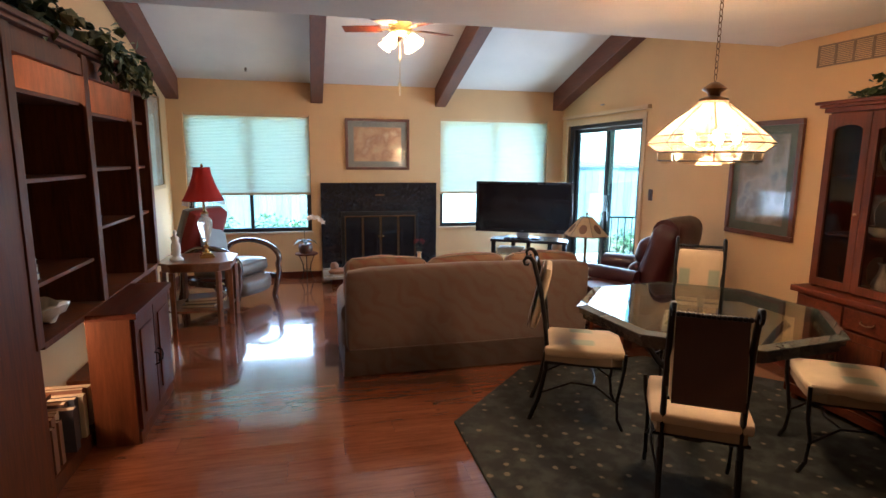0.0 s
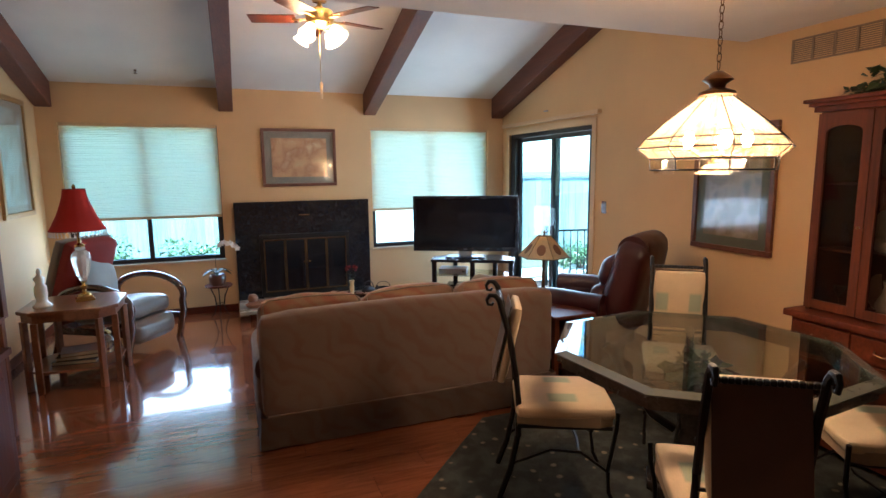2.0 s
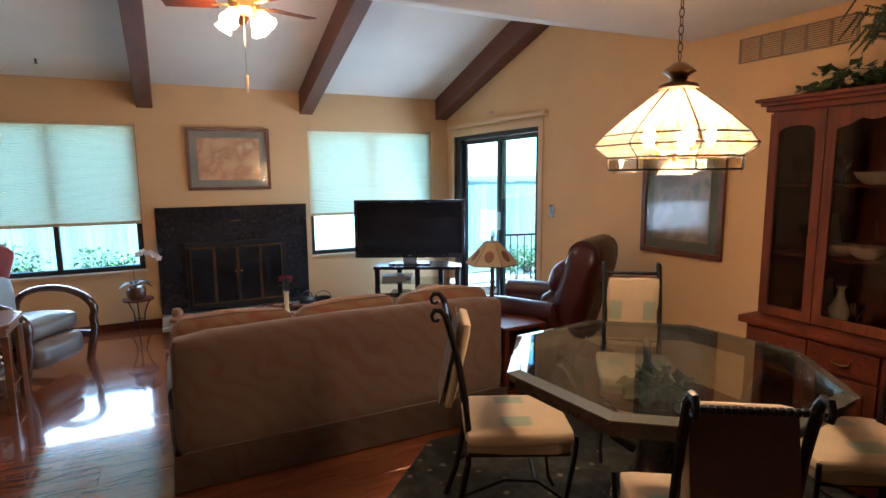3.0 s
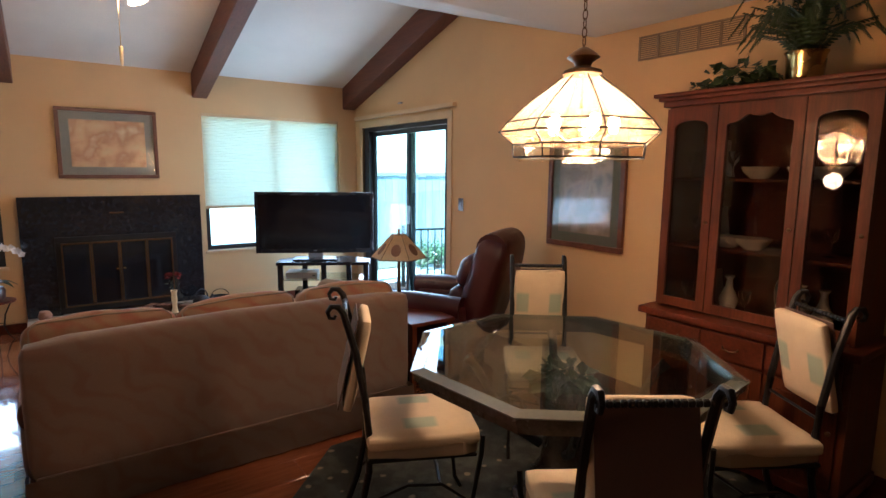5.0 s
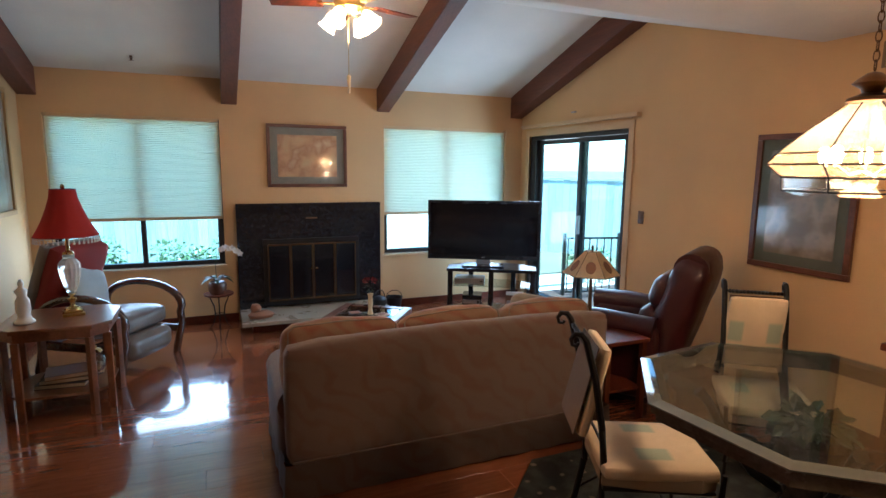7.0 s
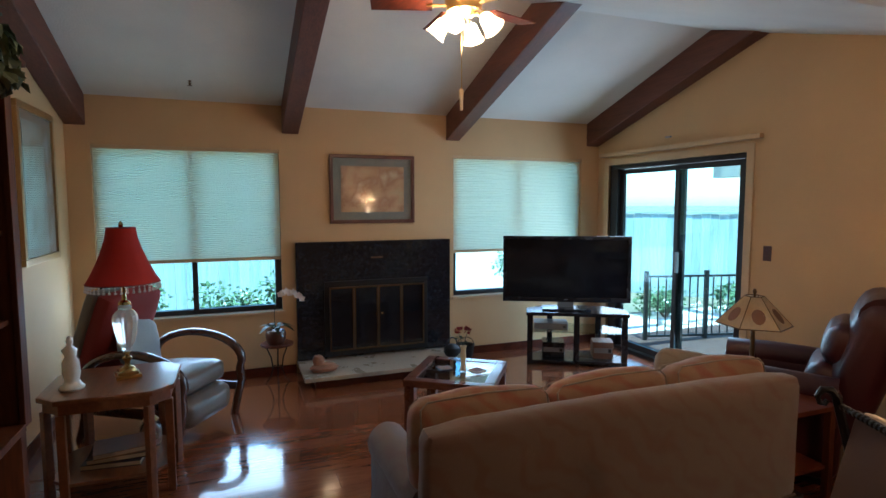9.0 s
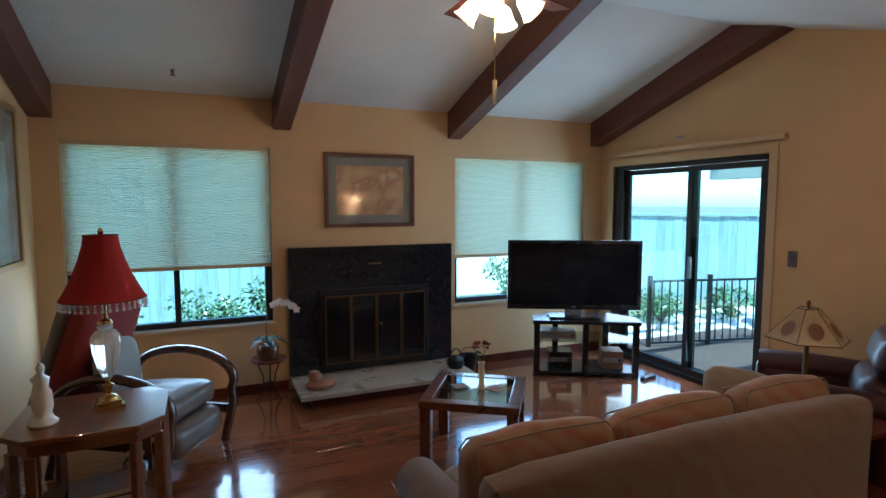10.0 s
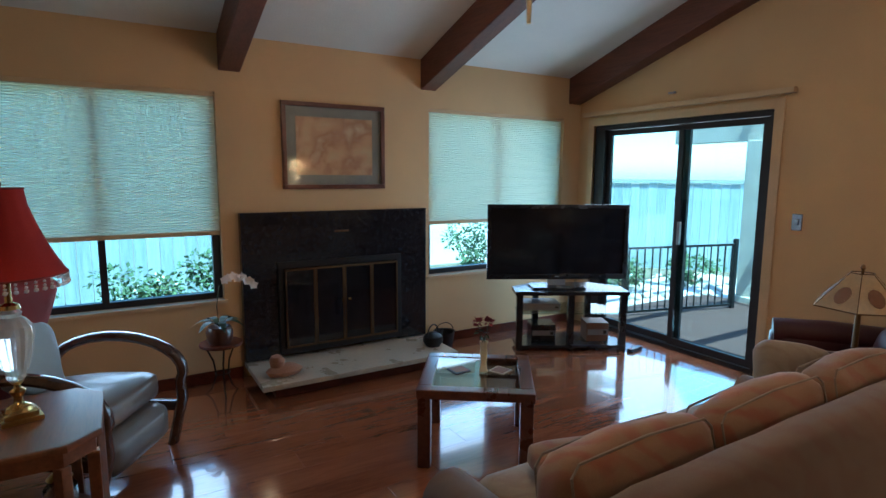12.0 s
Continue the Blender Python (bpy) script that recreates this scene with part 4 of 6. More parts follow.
bm = bmesh.new()
octagon_ring(bm, octagon(0.652, 0.652, 0.382), octagon(0.575, 0.575, 0.337), 0.690, 0.722)
octagon_ring(bm, octagon(0.63, 0.63, 0.369), octagon(0.59, 0.59, 0.346), 0.655, 0.690)
part("rim", bm, "table_stone", table)
bm = bmesh.new()
outer, inner = octagon(0.664, 0.664, 0.389), octagon(0.612, 0.612, 0.358)
v = [[bm.verts.new((x, y, z)) for x, y in o] for o, z in ((outer, 0.724), (outer, 0.729), (inner, 0.7385), (inner, 0.724))]
for a, b in ((0, 1), (1, 2), (2, 3), (3, 0)):
    for k in range(8):
        bm.faces.new((v[a][k], v[a][(k + 1) % 8], v[b][(k + 1) % 8], v[b][k]))
part("bevelled_edge", bm, "bevel_glass", table, "wide bevelled glass edge")
bm = bmesh.new()
prism(bm, octagon(0.611, 0.611, 0.3575), 0.726, 0.7385)
part("glass_top", bm, "table_glass", table).visible_shadow = False
bm = bmesh.new()
prism(bm, octagon(0.21, 0.19, 0.09), 0.0, 0.05, 0.006)
prism(bm, octagon(0.17, 0.15, 0.07), 0.05, 0.09, 0.006)
lathe(bm, [(0.0, 0.09), (0.13, 0.09), (0.15, 0.14), (0.10, 0.22), (0.085, 0.34), (0.11, 0.48), (0.16, 0.56), (0.0, 0.56)], n=16)
part("pedestal", bm, "table_stone", table, "carved dark pedestal", True)
for k in range(4):
    bm = bmesh.new()
    m = pose(0, 0, 0, 0, 0, 45 + 90 * k)
    tube(bm, [m @ Vector(p) for p in ((0.10, 0, 0.30), (0.20, 0, 0.36), (0.31, 0, 0.50), (0.40, 0, 0.66), (0.44, 0, 0.70))], [0.022, 0.02, 0.018, 0.02, 0.026], 8)
    tube(bm, [m @ Vector((0.24 + 0.055 * math.cos(t), 0, 0.47 + 0.055 * math.sin(t))) for t in [2 * math.pi * s_ / 12 for s_ in range(12)]], 0.008, 6, closed=True)
    part("scroll_bracket", bm, "iron", table, smooth=True)
# greenery on the shelf of the pedestal
rng = random.Random(5)
bm = bmesh.new()
leaves(bm, (0, 0, 0.04), (0.14, 0.13, 0.05), 150, 0.07, rng)
lathe(bm, [(0.0, -0.02), (0.05, -0.02), (0.06, 0.02), (0.0, 0.03)], n=12)
o = solid("silk_plant", bm, "leaf", "dark green silk plant seen through the glass table top", "plant")
o.location = (2.33, 3.55, RZ + 0.58)


def dining_chair(first):
    e = thing("dining_chair", (0, 0, 0), 0, "wrought-iron dining chair with cream cushions at the glass table", "dining chair", "dining chairs")
    for k in (-1, 1):
        y = k * 0.158
        bm = bmesh.new()
        tube(bm, [(-0.30, y, 0.0), (-0.25, y, 0.14), (-0.215, y, 0.32), (-0.21, y, 0.46), (-0.225, y, 0.62), (-0.26, y, 0.82), (-0.305, y, 0.985), (-0.325, y, 1.01), (-0.35, y, 1.012), (-0.365, y, 0.99), (-0.358, y, 0.968), (-0.34, y, 0.965), (-0.334, y, 0.978)], [0.0145] * 7 + [0.0135, 0.012, 0.009, 0.0085, 0.008, 0.007], 8)
        lathe(bm, [(0.0, 0), (0.014, 0.0), (0.013, 0.01), (0.0, 0.012)], (-0.30, y, 0), n=10)
        part("back_post", bm, "iron", e, smooth=True)
        bm = bmesh.new()
        y = k * 0.20
        tube(bm, [(0.238, y * 1.12, 0.478), (0.236, y * 1.1, 0.40), (0.225, y, 0.30), (0.205, y, 0.17), (0.215, y, 0.06), (0.245, y, 0.0)], 0.0105, 8)
        part("front_leg", bm, "iron", e, smooth=True)
        bm = bmesh.new()
        tube(bm, [(0.205, y, 0.17), (0.08, y * 0.95, 0.26), (-0.06, y * 0.95, 0.27), (-0.235, k * 0.158, 0.18)], 0.007, 6)
        part("stretcher", bm, "iron", e, smooth=True)
    bm = bmesh.new()
    tube(bm, [(-0.215, -0.19, 0.385), (0.215, -0.20, 0.385), (0.215, 0.20, 0.385), (-0.215, 0.19, 0.385)], 0.009, 6, closed=True)
    tube(bm, [(0.07, -0.19, 0.262), (0.09, 0, 0.24), (0.07, 0.19, 0.262)], 0.007, 6)
    part("seat_frame", bm, "iron", e, smooth=True)
    bm = bmesh.new()
    lathe(bm, [(r_, 0.019 * s + z_) for s in range(17) for r_, z_ in ((0.007, 0.0), (0.0115, 0.0045), (0.0115, 0.0145))], n=8, m=pose(-0.298, -0.16, 0.962, -90))
    part("twisted_top_rail", bm, "iron", e, smooth=True)
    bm = bmesh.new()
    tube(bm, [(-0.222, -0.158, 0.56), (-0.222, 0.158, 0.56)], 0.007, 6)
    part("lower_rail", bm, "iron", e, smooth=True)
    bm = bmesh.new()
    prismo = [(-0.22, -0.18), (-0.05, -0.205), (0.16, -0.215), (0.225, -0.19), (0.235, 0), (0.225, 0.19), (0.16, 0.215), (-0.05, 0.205), (-0.22, 0.18)]
    prism(bm, prismo, 0.392, 0.448, 0.004)
    part("seat_base", bm, "chair_side", e, "tan side band")
    bm = bmesh.new()
    cushion(bm, -0.222, 0.238, -0.212, 0.212, 0.425, 0.49, 0.012, 8)
    part("seat", bm, "chair_cloth", e, "cream seat cushion with pale green squares", True)
    bm = bmesh.new()
    cushion(bm, -0.146, 0.146, -0.185, 0.185, -0.022, 0.022, 0.010, 8, pose(-0.256, 0, 0.76, 0, -(90 - 13), 0) @ pose(0, 0, 0, 0, 0, 90) @ Matrix.Diagonal((1, 1.03, 1, 1)))
    part("backrest", bm, "back_cloth", e, "cream padded backrest with a pale green band", True)
    bm = bmesh.new()
    box(bm, -0.140, 0.140, -0.182, 0.182, 0.034, 0.039, 0.002, pose(-0.256, 0, 0.76, 0, -(90 - 13), 0) @ pose(0, 0, 0, 0, 0, 90) @ Matrix.Diagonal((1, 1.03, 1, 1)))
    part("back_panel", bm, "chair_back", e, "dark brown cloth panel behind the backrest")
    return e


chair = dining_chair(True)
spots = [(1.74, 3.86, -25), (1.86, 2.96, 57), (2.72, 4.06, -128), (2.84, 3.02, 147)]
chair.matrix_world = pose(spots[0][0], spots[0][1], RZ, 0, 0, spots[0][2])
for x, y, a in spots[1:]:
    copy_thing(chair, pose(x, y, RZ, 0, 0, a))


# ---- china cabinet ----
hutch = thing("china_cabinet", (XR - 0.015, 3.275, 0), -90, "carved cherry china cabinet with arched glass doors beside the dining table", "china cabinet")
# own axes: x along the wall toward the far wall, -y into the room
W2, D1, D2 = 0.505, 0.42, 0.345


def arched_panel(bm, x0, x1, z0, z1, y0, y1, lobes, stile=0.045, rail=0.05):
    """Door frame whose opening has a scalloped top."""
    xa, xb, zb = x0 + stile, x1 - stile, z0 + rail
    n = 24
    curve = []
    for k in range(n + 1):
        t = k / n
        h = z1 - rail - 0.055
        h += 0.055 * math.sin(math.pi * t) ** 0.6 - 0.018 * abs(math.sin(math.pi * t * lobes))
        curve.append((xa + (xb - xa) * t, h))
    outer = [(x0, z0), (x1, z0), (x1, z1), (x0, z1)]
    for (a, b, c_, d_) in ((x0, xa, z0, z1), (xb, x1, z0, z1)):
        box(bm, a, b, y0, y1, c_, d_)
    box(bm, xa, xb, y0, y1, z0, zb)
    for (p, hp), (q, hq) in zip(curve, curve[1:]):
        v = [bm.verts.new(c_) for c_ in ((p, y0, hp), (q, y0, hq), (q, y0, z1), (p, y0, z1), (p, y1, hp), (q, y1, hq), (q, y1, z1), (p, y1, z1))]
        for f_ in ((0, 1, 2, 3), (7, 6, 5, 4), (0, 4, 5, 1), (3, 2, 6, 7)):
            bm.faces.new([v[i] for i in f_])


lower = boxes("lower_case", "cherry", hutch, (-W2, W2, -D1, 0, 0.10, 0.745), label="carved cherry base with drawers")
boxes("plinth", "cherry_y", hutch, (-W2 - 0.015, W2 + 0.015, -D1 - 0.015, 0, 0.05, 0.11), bevel=0.008)
for k in (-1, 1):
    for y in (-D1 + 0.03, -0.05):
        bm = bmesh.new()
        lathe(bm, [(0.0, 0), (0.025, 0.0), (0.035, 0.025), (0.03, 0.05), (0.0, 0.052)], (k * (W2 - 0.05), y, 0), n=14)
        part("bun_foot", bm, "cherry", hutch, smooth=True)
boxes("waist_top", "cherry_y", hutch, (-W2 - 0.035, W2 + 0.035, -D1 - 0.035, 0, 0.745, 0.785), bevel=0.010)
for k in range(3):
    a = -W2 + 0.02 + k * (2 * W2 - 0.04) / 3
    b = a + (2 * W2 - 0.04) / 3 - 0.012
    p = boxes("drawer", "cherry_y", hutch, (a, b, -D1 - 0.018, -D1 - 0.002, 0.60, 0.73), bevel=0.006)
    bm = bmesh.new()
    m = (a + b) / 2
    tube(bm, [(m - 0.04, -D1 - 0.02, 0.67), (m - 0.035, -D1 - 0.035, 0.66), (m, -D1 - 0.038, 0.652), (m + 0.035, -D1 - 0.035, 0.66), (m + 0.04, -D1 - 0.02, 0.67)], 0.004, 6)
    part("handle", bm, "pewter", p, smooth=True)
    p = boxes("lower_door", "cherry", hutch, (a, b, -D1 - 0.015, -D1 - 0.002, 0.135, 0.585), bevel=0.004)
    bm = bmesh.new()
    box(bm, a + 0.05, b - 0.05, -D1 - 0.024, -D1 - 0.014, 0.185, 0.535, 0.007)
    part("raised_panel", bm, "cherry", p)
    bm = bmesh.new()
    lathe(bm, [(0.0, 0), (0.008, 0.0), (0.013, 0.015), (0.0, 0.022)], n=10, m=pose(b - 0.025, -D1 - 0.015, 0.40, 90))
    part("knob", bm, "pewter", p, smooth=True)
boxes("upper_case", "cherry", hutch, (-W2 + 0.02, -W2 + 0.045, -D2, 0, 0.785, 1.90), (W2 - 0.045, W2 - 0.02, -D2, 0, 0.785, 1.90), (-W2 + 0.045, W2 - 0.045, -0.02, 0, 0.785, 1.90), (-W2 + 0.045, W2 - 0.045, -D2, -0.02, 1.88, 1.90), label="open-fronted upper case")
boxes("cornice", "cherry_y", hutch, (-W2 - 0.005, W2 + 0.005, -D2 - 0.03, 0, 1.895, 1.925), (-W2 - 0.025, W2 + 0.025, -D2 - 0.05, 0, 1.925, 1.945), (-W2 - 0.045, W2 + 0.045, -D2 - 0.07, 0, 1.945, 1.965), bevel=0.006)
for z in (1.13, 1.50):
    boxes("shelf", "cherry_y", hutch, (-W2 + 0.045, W2 - 0.045, -D2 + 0.03, -0.02, z, z + 0.014))
for name, a, b, lobes in (("glass_door", -W2 + 0.02, -0.205, 1), ("glass_door", -0.20, 0.20, 3), ("glass_door", 0.205, W2 - 0.02, 1)):
    bm = bmesh.new()
    arched_panel(bm, a, b, 0.80, 1.885, -D2 - 0.02, -D2, lobes)
    p = part(name, bm, "cherry", hutch, "arched cherry door frame")
    boxes("pane", "cab_glass", p, (a + 0.03, b - 0.03, -D2 - 0.006, -D2 - 0.003, 0.83, 1.86)).visible_shadow = False
    bm = bmesh.new()
    lathe(bm, [(0.0, 0), (0.006, 0.0), (0.010, 0.012), (0.0, 0.018)], n=10, m=pose(b - 0.02, -D2 - 0.02, 1.28, 90))
    part("knob", bm, "pewter", p, smooth=True)

rng = random.Random(3)


def glassware(at, kind):
    bm = bmesh.new()
    if kind == 0:
        lathe(bm, [(0.0, 0), (0.03, 0.0), (0.005, 0.008), (0.005, 0.06), (0.03, 0.09), (0.032, 0.14), (0.028, 0.14), (0.0, 0.085)], n=14)
        o = solid("wine_glass", bm, "crystal", "clear stemmed glass on a china cabinet shelf", "glass", group="cabinet glassware", smooth=True)
    elif kind == 1:
        lathe(bm, [(0.0, 0), (0.04, 0.0), (0.075, 0.03), (0.09, 0.06), (0.085, 0.06), (0.0, 0.015)], n=18)
        o = solid("china_bowl", bm, "white_china", "pale china bowl on a china cabinet shelf", "bowl", group="cabinet bowls", smooth=True)
    elif kind == 2:
        lathe(bm, [(0.0, 0), (0.035, 0.0), (0.05, 0.07), (0.02, 0.14), (0.015, 0.18), (0.028, 0.20), (0.0, 0.20)], n=16)
        o = solid("glass_vase", bm, "white_china", "slim white vase on a china cabinet shelf", "vase", group="cabinet vases", smooth=True)
    else:
        lathe(bm, [(0.0, 0.006), (0.03, 0.0), (0.06, 0.002), (0.105, 0.012), (0.106, 0.016), (0.06, 0.008), (0.0, 0.012)], n=24, m=pose(0, 0, 0.104, 80))
        o = solid("display_plate", bm, "white_china", "decorated plate leaning at the back of the china cabinet", "plate", group="cabinet plates", smooth=True)
    o.location = at
    return o


for z in (0.786, 1.145, 1.515):
    for k in range(8):
        yy = 2.88 + k * 0.113 + rng.uniform(-0.015, 0.015)
        kind = rng.choice([0, 0, 0, 1, 2] if k % 3 else [3])
        glassware((XR - (0.07 if kind == 3 else rng.uniform(0.14, 0.24)), yy, z), kind)

# fern and ivy in a brass pot on the cabinet
e = thing("potted_fern", (3.50, 3.17, 1.965), 0, "bushy green fern in brass pot on the china cabinet", "potted plant")
bm = bmesh.new()
lathe(bm, [(0.0, 0), (0.07, 0.0), (0.08, 0.03), (0.085, 0.13), (0.095, 0.15), (0.085, 0.15), (0.0, 0.12)], n=24)
part("pot", bm, "brass", e, "polished brass pot", True)
bm = bmesh.new()
stems = bmesh.new()
for k in range(46):
    a, r, h = rng.uniform(0, 6.28), rng.uniform(0.12, 0.34), rng.uniform(0.10, 0.36)
    if r * math.cos(a) > 0.14:
        r = 0.14 / max(0.2, math.cos(a))
    pts = [Vector((0.02 * math.cos(a), 0.02 * math.sin(a), 0.13)), Vector((r * 0.4 * math.cos(a), r * 0.4 * math.sin(a), 0.13 + h * 0.8)), Vector((r * 0.8 * math.cos(a), r * 0.8 * math.sin(a), 0.13 + h)), Vector((r * math.cos(a), r * math.sin(a), 0.08 + h * 0.8))]
    tube(stems, pts, 0.0018, 4)
    for s in range(22):
        t = 0.12 + 0.88 * s / 21
        i = min(2, int(t * 3))
        p = pts[i].lerp(pts[i + 1], t * 3 - i)
        d = (pts[i + 1] - pts[i]).normalized()
        sd = d.cross(Vector((0, 0, 1))).normalized() * (0.055 * (1.15 - t))
        for q in (-1, 1):
            tip = p + sd * q + d * 0.02 - Vector((0, 0, 0.012))
            if p.z + 1.965 > 2.44 or tip.z + 1.965 > 2.45:
                continue
            v = [bm.verts.new(c_) for c_ in (p, p + sd * q * 0.5 + d * 0.012, tip, p + sd * q * 0.5 - d * 0.004)]
            bm.faces.new(v)
part("fronds", bm, "leaf", e, "feathery fern fronds")
part("stems", stems, "leaf", e)
e = thing("trailing_ivy", (3.42, 3.36, 1.965), 0, "trailing dark green ivy spilling along the china cabinet top", "ivy")
bm, stems = bmesh.new(), bmesh.new()
for k in range(9):
    pts = [Vector((0, -0.12, 0.02))]
    d = Vector((rng.uniform(-0.25, 0.4), rng.uniform(0.5, 1), rng.uniform(0.1, 0.7)))
    for s in range(8):
        d += Vector((rng.uniform(-.2, .2), rng.uniform(-.1, .25), -0.12))
        q = pts[-1] + d.normalized() * 0.05
        q.z = max(q.z, 0.008)
        q.x = max(-0.13, min(q.x, 0.2))
        pts.append(q)
    tube(stems, pts, 0.0016, 4)
    for q in pts[1:]:
        leaves(bm, q + Vector((0, 0, 0.012)), (0.015, 0.015, 0.008), 3, 0.055, rng, 0.1, 0.42)
part("ivy_leaves", bm, "leaf", e)
part("vines", stems, "leaf", e)


# ---- bookcase wall ----
bk = thing("bookcase", (XL + 0.005, 4.62, 0), 0, "tall dark cherry bookcase with open shelves along the wall", "bookcase")
BX = 0.46
ys = [-1.06, -0.24, 0.57, 0.92]
for k, y in enumerate(ys):
    boxes("upright", "shelfwood", bk, (0, BX, y - 0.028, y + 0.028, 0.0 if k in (0, 3) else 0.75, 2.13), bevel=0.003)
    boxes("fluted_stile", "shelfwood", bk, (BX, BX + 0.02, y - 0.034, y + 0.034, 0.75, 2.13), bevel=0.004)
for a, b in zip(ys, ys[1:]):
    a, b = a + 0.028, b - 0.028
    boxes("back_panel", "shelfwood", bk, (0, 0.012, a, b, 0.735, 2.11))
    boxes("top_rail", "shelfwood", bk, (BX - 0.02, BX + 0.014, a, b, 2.02, 2.11), bevel=0.003)
    for z in ((1.0, 1.47, 1.86) if a < -0.9 else (1.16, 1.50, 1.82)):
        boxes("shelf", "shelfwood", bk, (0.014, BX - 0.015, a, b, z, z + 0.02), bevel=0.003)
boxes("top_board", "shelfwood", bk, (0, BX, -1.088, 0.948, 2.11, 2.13))
boxes("cornice", "shelfwood", bk, (-0.0, BX + 0.045, -1.79, 0.97, 2.13, 2.15), (-0.0, BX + 0.065, -1.81, 0.99, 2.15, 2.175), bevel=0.006)
boxes("tall_side_panel", "shelfwood", bk, (0, BX + 0.012, -1.75, -1.095, 0.0, 2.13), bevel=0.003)
boxes("ledge", "shelfwood", bk, (0.012, BX + 0.02, -1.032, 0.892, 0.735, 0.765), bevel=0.004)
boxes("plinth", "shelfwood", bk, (0.012, BX - 0.02, -1.03, -0.10, 0.0, 0.08), (0.012, BX - 0.02, 0.28, 0.88, 0.0, 0.08))
boxes("low_shelf", "shelfwood", bk, (0.012, BX - 0.14, -1.03, -0.66, 0.36, 0.38))

cab = thing("base_cabinet", (XL - 0.01, 4.43, 0), 0, "low cherry cabinet with two panelled doors standing against the bookcase", "cabinet")
CX = 0.72
boxes("case", "shelfwood", cab, (BX + 0.025, CX - 0.02, -0.375, 0.375, 0.0, 0.725), bevel=0.003)
bm = bmesh.new()
box(bm, BX + 0.025, CX + 0.02, -0.39, 0.39, 0.725, 0.76, 0.006)
part("top", bm, "cherry_y", cab)
boxes("plinth", "shelfwood", cab, (CX - 0.02, CX - 0.008, -0.37, 0.37, 0.0, 0.07), bevel=0.003)
for y0, y1, side in ((-0.36, -0.006, 1), (0.006, 0.36, -1)):
    p = boxes("door", "cherry", cab, (CX - 0.02, CX, y0, y1, 0.085, 0.71), bevel=0.004)
    bm = bmesh.new()
    box(bm, CX, CX + 0.010, y0 + 0.065, y1 - 0.065, 0.155, 0.64, 0.008)
    part("raised_panel", bm, "cherry", p)
    bm = bmesh.new()
    yk = y1 - 0.03 if side > 0 else y0 + 0.03
    tube(bm, [(CX, yk, 0.42), (CX + 0.025, yk, 0.41), (CX + 0.028, yk, 0.38), (CX + 0.025, yk, 0.35), (CX, yk, 0.34)], 0.005, 8)
    part("handle", bm, "iron", p, smooth=True)

BKX = XL + 0.005
point_light("bookcase_lamp", (BKX + 0.20, 3.92, 2.06), 1.6, WARM, 0.03)
point_light("bookcase_lamp_middle", (BKX + 0.20, 4.72, 2.06), 1.3, WARM, 0.03)
# added fill with no fixture, makes the warm glow in the low bay
point_light("bookcase_fill_low", (BKX + 0.15, 3.74, 0.70), 2.1, WARM, 0.03)
for y in (3.92, 4.72):
    e = thing("shelf_light", (BKX + 0.20, y, 2.11), 0, "small round lit lamp under the bookcase top", "shelf light", "bookcase lights")
    bm = bmesh.new()
    lathe(bm, [(0.0, -0.012), (0.03, -0.012), (0.034, 0.0), (0.0, 0.0)], n=16)
    part("housing", bm, "brass", e, smooth=True)
    bm = bmesh.new()
    lathe(bm, [(0.0, -0.016), (0.018, -0.016), (0.022, -0.0125), (0.0, -0.0125)], n=16)
    part("lens", bm, "bulb", e)

e = thing("decorative_plate", (BKX + 0.06, 4.90, 1.521), -90, "round painted china plate standing on a bookcase shelf", "plate")
bm = bmesh.new()
lathe(bm, [(0.0, 0.008), (0.06, 0.004), (0.075, 0.01), (0.13, 0.02), (0.13, 0.025), (0.07, 0.014), (0.0, 0.014)], n=32, m=pose(0, 0, 0.128, 82))
part("dish", bm, "white_china", e, smooth=True)
bm = bmesh.new()
lathe(bm, [(0.045, 0.013), (0.062, 0.0155), (0.062, 0.017), (0.045, 0.0145)], n=32, m=pose(0, 0, 0.128, 82))
part("painted_band", bm, "leaf", e, "painted green wreath")
bm = bmesh.new()
for k in range(1):
    lathe(bm, [(0.0, 0.0), (0.04, 0.005), (0.07, 0.03), (0.10, 0.055), (0.12, 0.09), (0.105, 0.10), (0.07, 0.06), (0.0, 0.03)], n=20)
    for v in bm.verts:
        v.co += Vector([noise.noise(v.co * 16 + Vector((j * 5, 0, 0))) * 0.025 for j in range(3)])
        v.co.z = max(v.co.z, 0.0)
o = solid("sea_shell", bm, "white_china", "large white shell resting on the bookcase ledge", "shell", smooth=True)
o.location = (BKX + 0.34, 3.93, 0.767)


def book(at, w, h, d, mat_, turn=0, lie=False):
    e = thing("book", at, turn, "hardback book with a worn cover in the bookcase", "book", "books")
    t = 0.003
    if lie:
        boxes("cover", mat_, e, (0, d, 0, h, 0, t), (0, d, 0, h, w - t, w), (0, t, 0, h, t, w - t))
        boxes("page_block", "paper_a", e, (t, d - 0.004, 0.004, h - 0.004, t, w - t))
    else:
        boxes("cover", mat_, e, (0, d, 0, t, 0, h), (0, d, w - t, w, 0, h), (d - t, d, t, w - t, 0, h))
        boxes("page_block", "paper_a", e, (0.004, d - t, t, w - t, 0.003, h - 0.004))


